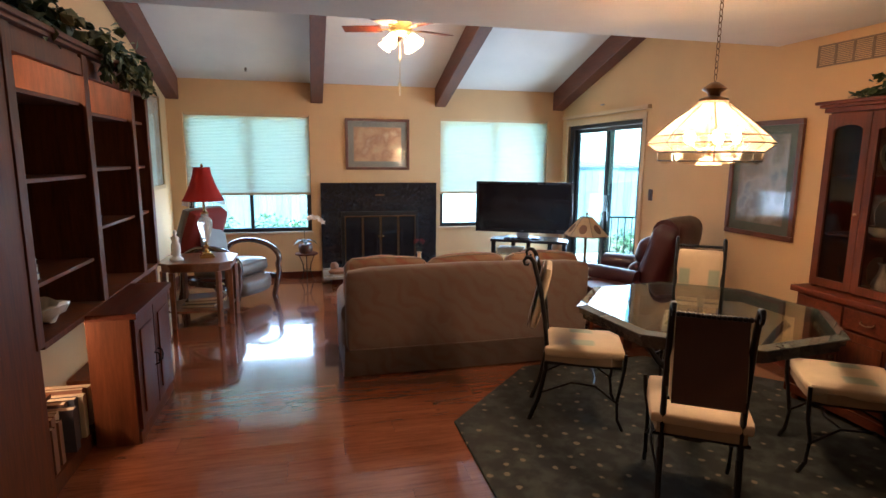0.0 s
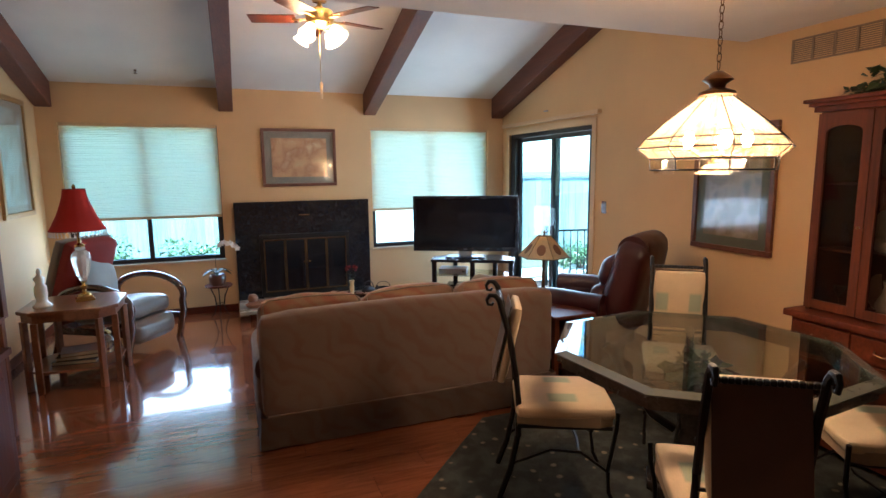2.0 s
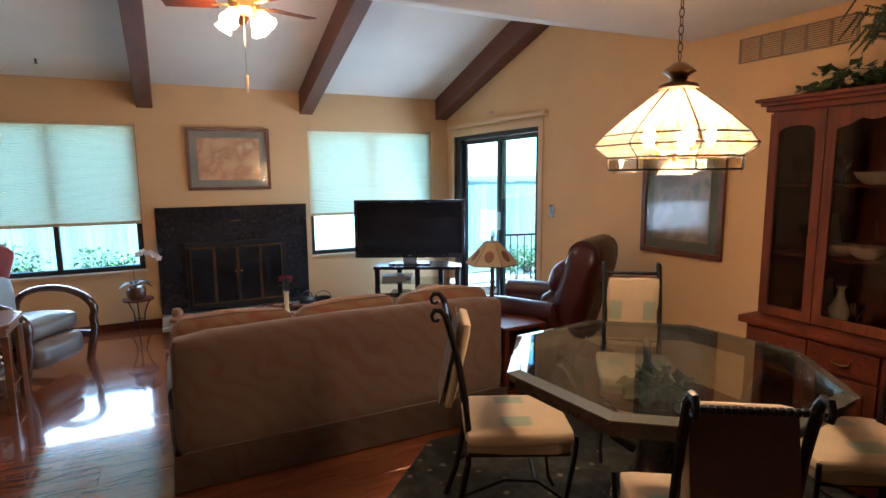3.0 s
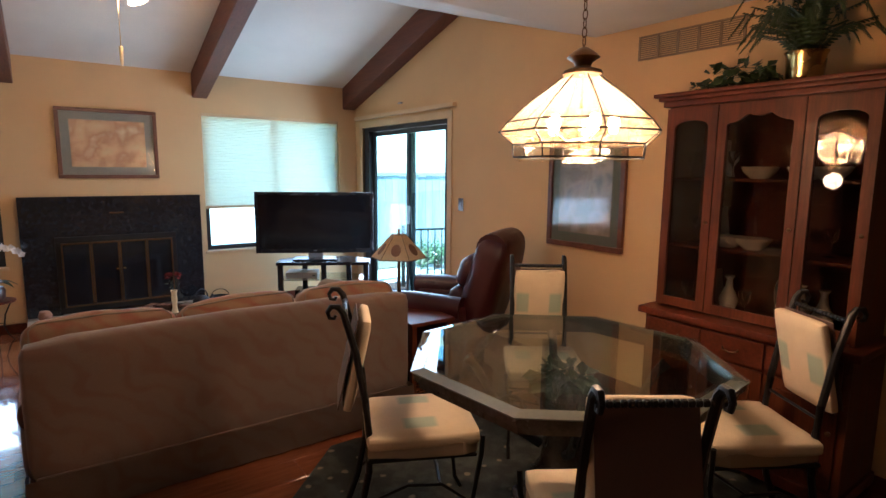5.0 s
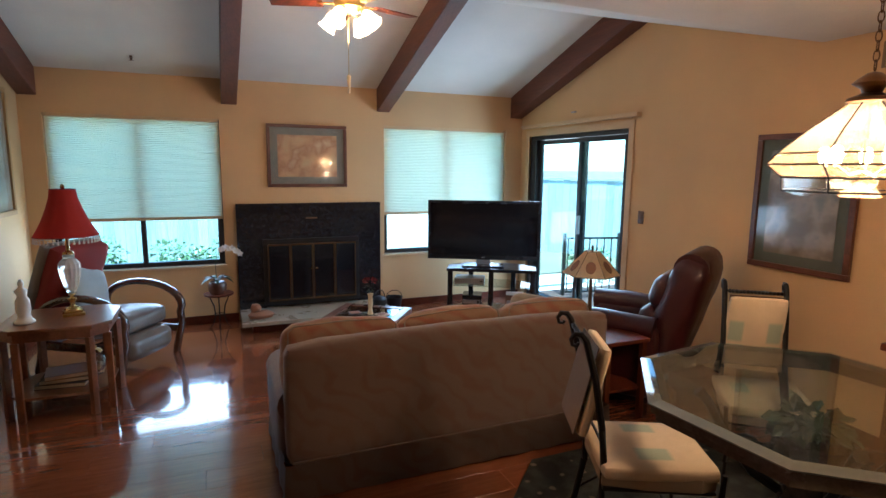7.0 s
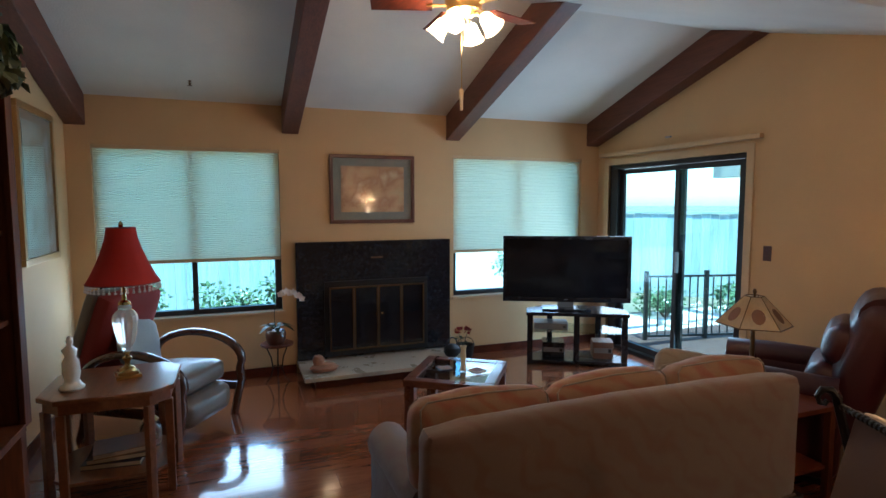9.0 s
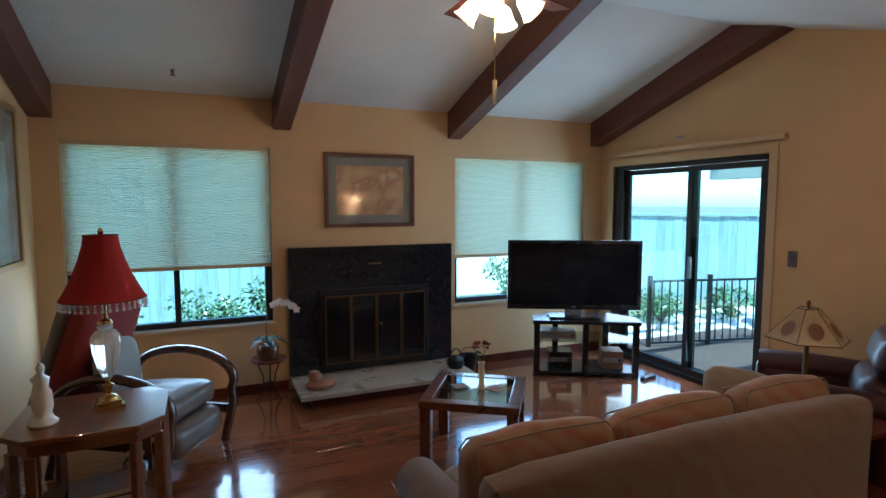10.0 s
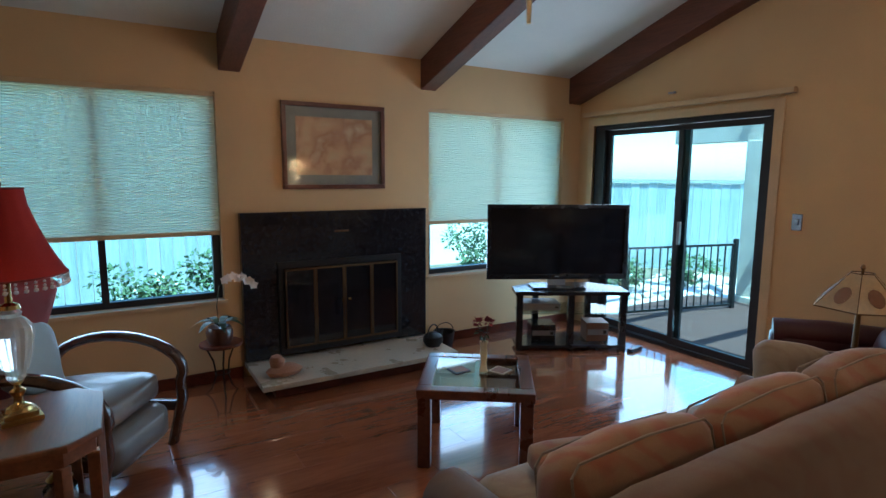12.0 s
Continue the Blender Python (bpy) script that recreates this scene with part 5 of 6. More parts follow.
y = 3.60
for k in range(15):
    w = rng.uniform(0.03, 0.055)
    book((BKX + 0.17, y, 0.08), w - 0.002, rng.uniform(0.21, 0.265), rng.uniform(0.20, 0.27), rng.choice(["paper_a", "paper_b", "paper_c", "paper_b"]))
    y += w
y = 3.60
for k, (m, w) in enumerate((("paper_b", 0.04), ("paper_c", 0.03), ("paper_a", 0.028))):
    book((BKX + 0.04 + 0.01 * k, 3.60, 0.381 + sum((0.04, 0.03, 0.028)[:k])), w - 0.001, 0.22, 0.27, m, 4 * k, True)
for z, y0, n in ((1.021, 3.62, 4), (1.181, 5.24, 3), (0.766, 5.24, 4), (1.521, 5.24, 3)):
    for k in range(n):
        w = rng.uniform(0.025, 0.04)
        if z == 1.021 and y0 < 4:
            book((BKX + 0.16, y0, z + 0.0 + 0.031 * k), 0.03, 0.18, 0.24, ["paper_c", "paper_b", "paper_a", "paper_b"][k], 3 * k - 4, True)
        else:
            book((BKX + 0.18, y0 + 0.04 * k, z), w, rng.uniform(0.20, 0.25), 0.2, rng.choice(["paper_a", "paper_b", "paper_c"]))

e = thing("silk_ivy_garland", (BKX + 0.25, 4.70, 2.175), 0, "green and cream silk ivy heaped along the bookcase top", "ivy")
bm, bm2 = bmesh.new(), bmesh.new()
for k in range(34):
    y = rng.uniform(-0.95, 0.72)
    leaves(bm, (rng.uniform(-0.06, 0.24), y, rng.uniform(0.03, 0.17)), (0.09, 0.10, 0.06), 16, 0.085, rng, 0.3, 0.36)
    if k % 2:
        leaves(bm2, (rng.uniform(0.0, 0.26), y, rng.uniform(0.02, 0.16)), (0.09, 0.10, 0.06), 14, 0.08, rng, 0.5, 0.36)
for k in range(16):
    y = rng.uniform(-0.2, 0.74)
    for s in range(5):
        leaves(bm2 if k % 2 else bm, (0.295, y, 0.03 - 0.035 * s), (0.015, 0.02, 0.012), 4, 0.06, rng, 1.2, 0.36)
stems = bmesh.new()
for k in range(5):
    tube(stems, [(0.05 + 0.04 * k, -0.9 + 0.42 * s + rng.uniform(-.05, .05), 0.02 + rng.uniform(0, 0.06)) for s in range(5)], 0.004, 5)
for v in stems.verts:
    v.co.z = max(v.co.z, 0.001)
part("green_leaves", bm, "leaf", e)
part("cream_leaves", bm2, "leaf_light", e, "cream-edged leaves")
part("vines", stems, "leaf", e)


# ---- end table with its lamp ----
et = thing("end_table", (-0.925, 6.52, 0), 0, "honey oak end table with cut corners and a lower shelf", "end table")
hx, hy, cc = 0.325, 0.30, 0.10
top = [(hx, -hy + cc), (hx, hy - cc), (hx - cc, hy), (-hx + cc, hy), (-hx, hy - cc), (-hx, -hy + cc), (-hx + cc, -hy), (hx - cc, -hy)]
bm = bmesh.new()
prism(bm, top, 0.592, 0.62, 0.008)
part("top", bm, "oak", et)
bm = bmesh.new()
octagon_ring(bm, [(x * 0.93, y * 0.93) for x, y in top], [(x * 0.86, y * 0.86) for x, y in top], 0.535, 0.592)
part("apron", bm, "oak", et)
bm = bmesh.new()
prism(bm, [(x * 0.88, y * 0.88) for x, y in top], 0.14, 0.158, 0.003)
part("lower_shelf", bm, "oak", et)
for k, (lx, ly) in enumerate([(x * 0.90, y * 0.90) for x, y in top]):
    bm = bmesh.new()
    box(bm, -0.02, 0.02, -0.02, 0.02, 0.0, 0.535, 0.006, pose(lx, ly, 0, 0, 0, 45 * (k % 2)))
    part("leg", bm, "oak", et)
for k, (m, z) in enumerate((("paper_c", 0.158), ("plastic", 0.193), ("paper_b", 0.223))):
    e = thing("magazine_stack", (-0.93 + 0.02 * k, 6.49, z), 8 * k - 6, "dark stack of magazines on the end table shelf", "magazines", "magazine stacks")
    boxes("cover", m, e, (-0.15, 0.15, -0.11, 0.11, 0, 0.005), (-0.15, 0.15, -0.11, 0.11, 0.027 - 0.0, 0.0295))
    boxes("page_block", "paper_a", e, (-0.147, 0.147, -0.107, 0.107, 0.005, 0.027))
e = thing("glass_jar", (-0.77, 6.63, 0.158), 0, "clear glass jar on the end table shelf", "jar")
bm = bmesh.new()
lathe(bm, [(0.0, 0.0), (0.05, 0.0), (0.06, 0.03), (0.06, 0.12), (0.04, 0.15), (0.045, 0.16), (0.0, 0.16)], n=20)
part("body", bm, "crystal", e, smooth=True)
bm = bmesh.new()
lathe(bm, [(0.0, 0.161), (0.047, 0.161), (0.03, 0.18), (0.01, 0.185), (0.014, 0.20), (0.0, 0.205)], n=20)
part("lid", bm, "brass", e, smooth=True)

lamp = thing("table_lamp", (-0.865, 6.56, 0.62), 15, "crystal and brass table lamp with red beaded shade", "table lamp")
bm = bmesh.new()
box(bm, -0.065, 0.065, -0.065, 0.065, 0, 0.018, 0.004)
box(bm, -0.052, 0.052, -0.052, 0.052, 0.018, 0.036, 0.005)
lathe(bm, [(0.0, 0.036), (0.045, 0.036), (0.04, 0.05), (0.018, 0.062), (0.014, 0.085), (0.022, 0.10), (0.026, 0.112), (0.012, 0.122), (0.011, 0.135), (0.022, 0.148), (0.0, 0.15)], n=24)
part("brass_foot", bm, "brass", lamp, "polished brass foot", True)
bm = bmesh.new()
prof = [(0.02, 0.15), (0.03, 0.165), (0.028, 0.175), (0.042, 0.20), (0.058, 0.27), (0.066, 0.33), (0.062, 0.36), (0.045, 0.385), (0.03, 0.395), (0.035, 0.41), (0.022, 0.425)]
rings = [[bm.verts.new((r * (1 + 0.06 * (j % 2)) * math.cos(2 * math.pi * j / 28), r * (1 + 0.06 * (j % 2)) * math.sin(2 * math.pi * j / 28), z)) for j in range(28)] for r, z in prof]
for p, q in zip(rings, rings[1:]):
    for j in range(28):
        bm.faces.new((p[j], p[(j + 1) % 28], q[(j + 1) % 28], q[j]))
bm.faces.new(rings[0][::-1]), bm.faces.new(rings[-1])
part("crystal_body", bm, "cut_crystal", lamp, "faceted clear crystal body")
bm = bmesh.new()
lathe(bm, [(0.0, 0.425), (0.035, 0.425), (0.03, 0.44), (0.012, 0.45), (0.010, 0.56), (0.016, 0.57), (0.016, 0.60), (0.006, 0.61), (0.006, 0.86), (0.0, 0.86)], n=16)
lathe(bm, [(0.0, 0.868), (0.010, 0.87), (0.014, 0.885), (0.006, 0.90), (0.0, 0.905)], n=12)
for k in range(3):
    a = 2 * math.pi * k / 3
    tube(bm, [(0, 0, 0.862), (0.074 * math.cos(a), 0.074 * math.sin(a), 0.862)], 0.002, 5)
part("stem", bm, "brass", lamp, smooth=True)
bm = bmesh.new()
ns, prof = 48, [(0.188, 0.555), (0.163, 0.60), (0.132, 0.665), (0.104, 0.74), (0.083, 0.81), (0.075, 0.865)]
rings = [[bm.verts.new((r * (1 + 0.008 * math.cos(12 * 2 * math.pi * j / ns)) * math.cos(2 * math.pi * j / ns), r * (1 + 0.008 * math.cos(12 * 2 * math.pi * j / ns)) * math.sin(2 * math.pi * j / ns), z)) for j in range(ns)] for r, z in prof]
for p, q in zip(rings, rings[1:]):
    for j in range(ns):
        bm.faces.new((p[j], p[(j + 1) % ns], q[(j + 1) % ns], q[j]))
part("shade", bm, "red_shade", lamp, "flared dark red silk shade", True)
bm = bmesh.new()
tube(bm, [(0.189 * math.cos(2 * math.pi * j / 48), 0.189 * math.sin(2 * math.pi * j / 48), 0.553) for j in range(48)], 0.0035, 6, closed=True)
part("shade_trim", bm, "red_cloth", lamp)
bm = bmesh.new()
tube(bm, [(0.076 * math.cos(2 * math.pi * j / 32), 0.076 * math.sin(2 * math.pi * j / 32), 0.866) for j in range(32)], 0.003, 6, closed=True)
part("shade_trim", bm, "red_cloth", lamp)
bm = bmesh.new()
for j in range(40):
    a = 2 * math.pi * j / 40
    for s, r in ((0, 0.0055), (1, 0.006), (2, 0.0085)):
        bmesh.ops.create_icosphere(bm, subdivisions=1, radius=r, matrix=Matrix.Translation((0.188 * math.cos(a), 0.188 * math.sin(a), 0.542 - 0.0135 * s)))
part("bead_fringe", bm, "bead", lamp, "clear bead fringe", True, kind="stuff")

st = solid("statuette", bmesh.new(), "white_china", "small pale draped statuette standing on the end table", "statuette")
bm = bmesh.new()
lathe(bm, [(0.0, 0), (0.06, 0.0), (0.062, 0.015), (0.045, 0.03), (0.032, 0.05), (0.045, 0.09), (0.038, 0.15), (0.030, 0.18), (0.036, 0.215), (0.014, 0.24), (0.02, 0.262), (0.016, 0.285), (0.0, 0.295)], n=20)
for v in bm.verts:
    v.co += Vector([noise.noise(v.co * 30 + Vector((j * 5, 0, 0))) * 0.008 for j in range(3)]) * (1 if v.co.z > 0.03 else 0)
bm.to_mesh(st.data)
for p in st.data.polygons:
    p.use_smooth = True
st.location = (-1.11, 6.42, 0.62)


# ---- bentwood reclining chair by the window ----
ch = thing("armchair", (-0.76, 7.32, 0), -33, "bentwood armchair with grey leather seat and red back by the window", "armchair")
# own axes: faces +x after turning; y across
bm = bmesh.new()
cushion(bm, -0.26, 0.36, -0.27, 0.27, 0.28, 0.44, 0.03, 9, pose(0, 0, 0.0, 0, -5))
part("seat", bm, "leather_grey", ch, "thick grey-taupe leather seat", True)
bm = bmesh.new()
cushion(bm, 0.20, 0.38, -0.26, 0.26, 0.10, 0.29, 0.02, 8)
part("footrest", bm, "leather_grey", ch, "padded footrest below the seat", True)
bm = bmesh.new()
cushion(bm, -0.35, 0.35, -0.265, 0.265, -0.07, 0.07, 0.03, 9, pose(-0.37, 0, 0.67, 0, -68))
part("back_cushion", bm, "red_cloth", ch, "deep red padded back", True)
bm = bmesh.new()
cushion(bm, -0.38, 0.38, -0.29, 0.29, -0.04, 0.04, 0.01, 8, pose(-0.46, 0, 0.67, 0, -68))
part("back_shell", bm, "leather_grey", ch, "grey-brown leather back shell", True)
for k in (-1, 1):
    bm = bmesh.new()
    y = k * 0.335
    pts = []
    for s in range(15):
        a = math.pi * (1.02 - 1.12 * s / 14)
        pts.append((0.03 + 0.38 * math.cos(a), y, 0.44 + (0.19 if s < 12 else 0.19) * math.sin(a)))
    pts += [(0.40, y, 0.28), (0.36, y, 0.12), (0.33, y, 0.0)]
    tube(bm, pts, 0.040, 10, 0.7)
    part("bentwood_arm", bm, "bentwood", ch, "broad glossy dark bentwood arm", True)
    bm = bmesh.new()
    tube(bm, [(-0.34, y, 0.46), (-0.36, y, 0.30), (-0.38, y, 0.12), (-0.42, y, 0.0)], 0.024, 8)
    part("rear_leg", bm, "bentwood", ch, smooth=True)
    bm = bmesh.new()
    box(bm, -0.36, 0.37, y - 0.018, y + 0.018, 0.20, 0.26, 0.008)
    part("side_rail", bm, "bentwood", ch)
bm = bmesh.new()
box(bm, -0.34, -0.30, -0.33, 0.33, 0.22, 0.27, 0.006)
box(bm, 0.10, 0.14, -0.33, 0.33, 0.21, 0.26, 0.006)
part("cross_bar", bm, "bentwood", ch)
bm = bmesh.new()
cushion(bm, -0.18, 0.18, -0.05, 0.05, -0.18, 0.18, 0.025, 8, seed=12)
p = solid("blue_pillow", bm, "pillow", "pale blue-grey square pillow leaning in the armchair", "pillow", smooth=True)
p.matrix_world = pose(-0.93, 7.42, 0.625, -24, 22, 57)

# plant stand with orchid
ps = thing("plant_stand", (0.07, 8.02, 0), 0, "thin black wire plant stand with round top beside the fireplace", "plant stand")
bm = bmesh.new()
lathe(bm, [(0.0, 0.36), (0.14, 0.36), (0.145, 0.37), (0.14, 0.38), (0.0, 0.378)], n=28)
part("top", bm, "cherry_y", ps, smooth=True)
for k in range(3):
    a = 2 * math.pi * k / 3 + 0.5
    bm = bmesh.new()
    tube(bm, [(r * math.cos(a), r * math.sin(a), z) for r, z in ((0.12, 0.36), (0.06, 0.24), (0.045, 0.14), (0.08, 0.04), (0.12, 0.0))], 0.006, 6)
    part("leg", bm, "iron", ps, smooth=True)
bm = bmesh.new()
tube(bm, [(0.05 * math.cos(a), 0.05 * math.sin(a), 0.16) for a in [2 * math.pi * j / 16 for j in range(16)]], 0.004, 5, closed=True)
part("ring", bm, "iron", ps)
orch = thing("orchid", (0.06, 8.00, 0.38), 0, "white orchid in a brown glazed pot on the plant stand", "orchid")
bm = bmesh.new()
lathe(bm, [(0.0, 0), (0.07, 0.0), (0.085, 0.03), (0.09, 0.09), (0.075, 0.12), (0.065, 0.115), (0.0, 0.10)], n=22)
part("pot", bm, "clay_pot", orch, smooth=True)
bm = bmesh.new()
for k in range(7):
    a = k * 0.95
    for s in range(6):
        r0, r1 = 0.03 * s, 0.03 * (s + 1)
        w0, w1 = 0.028 * math.sin(math.pi * (s + 0.15) / 6.3), 0.028 * math.sin(math.pi * min(1, (s + 1.1) / 6.3))
        z0, z1 = 0.12 + 0.05 * math.sin(math.pi * s / 6), 0.12 + 0.05 * math.sin(math.pi * (s + 1) / 6)
        m = pose(0, 0, 0, 0, 0, math.degrees(a))
        v = [bm.verts.new(m @ Vector(c_)) for c_ in ((r0, -w0, z0), (r1, -w1, z1), (r1, w1, z1), (r0, w0, z0))]
        bm.faces.new(v)
bmesh.ops.solidify(bm, geom=list(bm.faces), thickness=0.003)
part("leaves", bm, "leaf", orch)
bm = bmesh.new()
stem = [(0, 0, 0.11), (-0.01, 0, 0.26), (0.01, -0.01, 0.40), (0.07, -0.03, 0.475), (0.16, -0.05, 0.46), (0.23, -0.07, 0.41)]
tube(bm, stem, 0.003, 5)
part("stem", bm, "leaf", orch)
for k in range(8):
    t = 2.6 + 2.3 * k / 7
    i = min(4, int(t))
    c_ = Vector(stem[i]).lerp(Vector(stem[i + 1]), t - i)
    bm = bmesh.new()
    for j in range(5):
        a = 2 * math.pi * j / 5 + 0.3
        m = Matrix.Translation(c_ + Vector((0, -0.01, -0.012 * (k % 2)))) @ pose(0, 0, 0, 75, 0, 20 * (k % 3) - 20) @ pose(0, 0, 0, 0, 0, math.degrees(a))
        v = [bm.verts.new(m @ Vector(q)) for q in ((0, 0, 0), (0.018, -0.014, 0.004), (0.034, 0, 0.008), (0.018, 0.014, 0.004))]
        bm.faces.new(v)
    part("blossom", bm, "petal", orch, "white blossom")


# ---- coffee table ----
ct = thing("coffee_table", (1.205, 6.525, 0), -36, "square cherry coffee table with a glass inset top before the fireplace", "coffee table")
h = 0.31
boxes("top_frame", "table_wood", ct, (-h, h, -h, -h + 0.075, 0.385, 0.435), (-h, h, h - 0.075, h, 0.385, 0.435), (-h, -h + 0.075, -h + 0.075, h - 0.075, 0.385, 0.435), (h - 0.075, h, -h + 0.075, h - 0.075, 0.385, 0.435), bevel=0.008)
boxes("glass_inset", "table_glass", ct, (-h + 0.07, h - 0.07, -h + 0.07, h - 0.07, 0.423, 0.431)).visible_shadow = False
boxes("glass_rebate", "table_wood", ct, (-h + 0.06, h - 0.06, -0.012, 0.012, 0.40, 0.421), (-0.012, 0.012, -h + 0.06, -0.013, 0.40, 0.421), (-0.012, 0.012, 0.013, h - 0.06, 0.40, 0.421))
for sx in (-1, 1):
    for sy in (-1, 1):
        bm = bmesh.new()
        cx, cy = sx * (h - 0.042), sy * (h - 0.042)
        box(bm, cx - 0.035, cx + 0.035, cy - 0.035, cy + 0.035, 0.0, 0.385, 0.008)
        part("leg", bm, "table_wood", ct)
vase = thing("bud_vase", (1.24, 6.51, 0.435), 0, "slim pale vase with two red roses on the coffee table", "vase")
bm = bmesh.new()
lathe(bm, [(0.0, 0), (0.026, 0.0), (0.022, 0.015), (0.016, 0.05), (0.022, 0.10), (0.018, 0.15), (0.026, 0.175), (0.02, 0.172), (0.0, 0.12)], n=18)
part("body", bm, "ivory_shade", vase, smooth=True)
for k, (dx, dy) in enumerate(((0.03, 0.0), (-0.03, 0.02))):
    bm = bmesh.new()
    tube(bm, [(0, 0, 0.13), (dx * 0.5, dy * 0.5, 0.22), (dx, dy, 0.27)], 0.002, 5)
    leaves(bm, (dx * 0.6, dy * 0.6, 0.22), (0.02, 0.02, 0.02), 5, 0.035, rng)
    part("stem", bm, "leaf", vase)
    bm = bmesh.new()
    leaves(bm, (dx, dy, 0.285), (0.016, 0.016, 0.014), 34, 0.024, rng, -0.4, 0.5)
    part("rose_head", bm, "rose", vase, "dark red rose head")
for k, (mx_, my_, m_) in enumerate(((1.13, 6.60, "paper_c"), (1.33, 6.47, "paper_a"))):
    e = thing("coaster", (mx_, my_, 0.431), 20 * k, "small square coaster on the glass coffee table", "coaster", "coasters")
    boxes("tile", m_, e, (-0.05, 0.05, -0.05, 0.05, 0, 0.006), bevel=0.001)
    boxes("cork_pad", "paper_b", e, (-0.04, 0.04, -0.04, 0.04, 0.006, 0.007))


# ---- television corner ----
tvs = thing("tv_stand", (2.99, 7.68, 0), -29.5, "glossy black corner television stand with glass shelves", "television stand")
# own axes: x along the front, -y toward the room
out = [(-0.50, -0.23), (0.50, -0.23), (0.50, 0.02), (0.27, 0.22), (-0.27, 0.22), (-0.50, 0.02)]
bm = bmesh.new()
prism(bm, out, 0.505, 0.54, 0.006)
part("top", bm, "plastic", tvs)
bm = bmesh.new()
prism(bm, [(x * 0.94, y * 0.94) for x, y in out], 0.335, 0.347, 0.002)
part("middle_shelf", bm, "table_glass", tvs, "smoked glass shelf")
bm = bmesh.new()
prism(bm, [(x * 0.97, y * 0.97) for x, y in out], 0.03, 0.055, 0.004)
part("bottom_shelf", bm, "plastic", tvs)
for x, y in ((-0.46, -0.19), (0.46, -0.19), (0.0, -0.17), (-0.25, 0.18), (0.25, 0.18)):
    boxes("leg", "plastic", tvs, (x - 0.028, x + 0.028, y - 0.025, y + 0.025, 0, 0.505), bevel=0.004)
tv = thing("television", (2.90, 7.726, 0.54), -28, "wide flat black television on the corner stand", "television")
boxes("base", "plastic", tv, (-0.24, 0.24, -0.13, 0.11, 0, 0.018), bevel=0.008)
boxes("neck", "silver", tv, (-0.08, 0.08, -0.02, 0.02, 0.018, 0.10), bevel=0.004)
boxes("body", "plastic", tv, (-0.62, 0.62, -0.005, 0.07, 0.085, 0.735), bevel=0.012)
boxes("bezel", "plastic", tv, (-0.64, 0.64, -0.03, -0.005, 0.075, 0.12), (-0.64, 0.64, -0.03, -0.005, 0.715, 0.75), (-0.64, -0.605, -0.03, -0.005, 0.12, 0.715), (0.605, 0.64, -0.03, -0.005, 0.12, 0.715), bevel=0.004)
boxes("screen", "screen", tv, (-0.605, 0.605, -0.018, -0.005, 0.12, 0.715))
boxes("badge", "silver", tv, (-0.02, 0.02, -0.0315, -0.03, 0.098, 0.104))


def box_unit(name, x, y, z, w, d_, h_, m_, label, cat):
    q = pose(2.99, 7.68, 0, 0, 0, -29.5) @ Vector((x, y, z))
    e = thing(name, (q.x, q.y, z), -29.5, label, cat)
    boxes("case", m_, e, (-w / 2, w / 2, -d_ / 2, d_ / 2, 0, h_), bevel=0.004)
    boxes("front_panel", "silver", e, (-w / 2 + 0.01, w / 2 - 0.01, -d_ / 2 - 0.003, -d_ / 2, h_ * 0.35, h_ * 0.65))
    boxes("dial", "plastic", e, (w / 2 - 0.05, w / 2 - 0.02, -d_ / 2 - 0.008, -d_ / 2 - 0.003, h_ * 0.4, h_ * 0.6), bevel=0.002)


box_unit("video_player", -0.25, 0.0, 0.347, 0.34, 0.24, 0.06, "silver", "silver video player on the glass shelf of the television stand", "video player")
box_unit("loudspeaker", -0.22, 0.02, 0.055, 0.22, 0.22, 0.15, "plastic", "black box loudspeaker on the bottom shelf of the television stand", "loudspeaker")
box_unit("cable_box", 0.27, 0.0, 0.055, 0.20, 0.2, 0.17, "paper_b", "brown box on the bottom shelf of the television stand", "cable box")
q = pose(2.99, 7.68, 0, 0, 0, -29.5) @ Vector((0.58, -0.20, 0))
e = thing("power_strip", (q.x, q.y, 0), 10, "small black power strip on the floor by the television stand", "power strip")
boxes("case", "plastic", e, (-0.09, 0.09, -0.025, 0.025, 0, 0.03), bevel=0.006)
boxes("rocker", "rose", e, (-0.08, -0.06, -0.01, 0.01, 0.03, 0.034))


# ---- recliner, side table and small lamp ----
rc = thing("recliner", (2.98, 5.38, 0), 122, "burgundy leather recliner facing the fireplace", "recliner")
# own axes: faces +x
bm = bmesh.new()
cushion(bm, -0.30, 0.36, -0.36, 0.36, 0.06, 0.36, 0.0, 8)
part("base", bm, "leather_red", rc, smooth=True)
bm = bmesh.new()
cushion(bm, -0.20, 0.38, -0.25, 0.25, 0.33, 0.48, 0.03, 8)
part("seat", bm, "leather_red", rc, smooth=True)
for k in (-1, 1):
    bm = bmesh.new()
    cushion(bm, -0.30, 0.40, k * 0.35 - 0.085, k * 0.35 + 0.085, 0.08, 0.60, 0.015, 9, seed=k)
    tube(bm, [(-0.28, k * 0.35, 0.565), (0.1, k * 0.35, 0.575), (0.385, k * 0.35, 0.56)], 0.088, 14)
    part("arm", bm, "leather_red", rc, "rolled leather arm", True)
for k, (z, t_) in enumerate(((0.58, 0.30), (0.80, 0.32))):
    bm = bmesh.new()
    cushion(bm, -0.10, 0.10, -0.27, 0.27, -t_ / 2 * 0.75, t_ / 2 * 0.75, 0.02, 8, pose(-0.215 - 0.08 * k, 0, z, 0, -17), seed=k * 4)
    part("back_pad", bm, "leather_red", rc, "plump stitched back pad", True)
bm = bmesh.new()
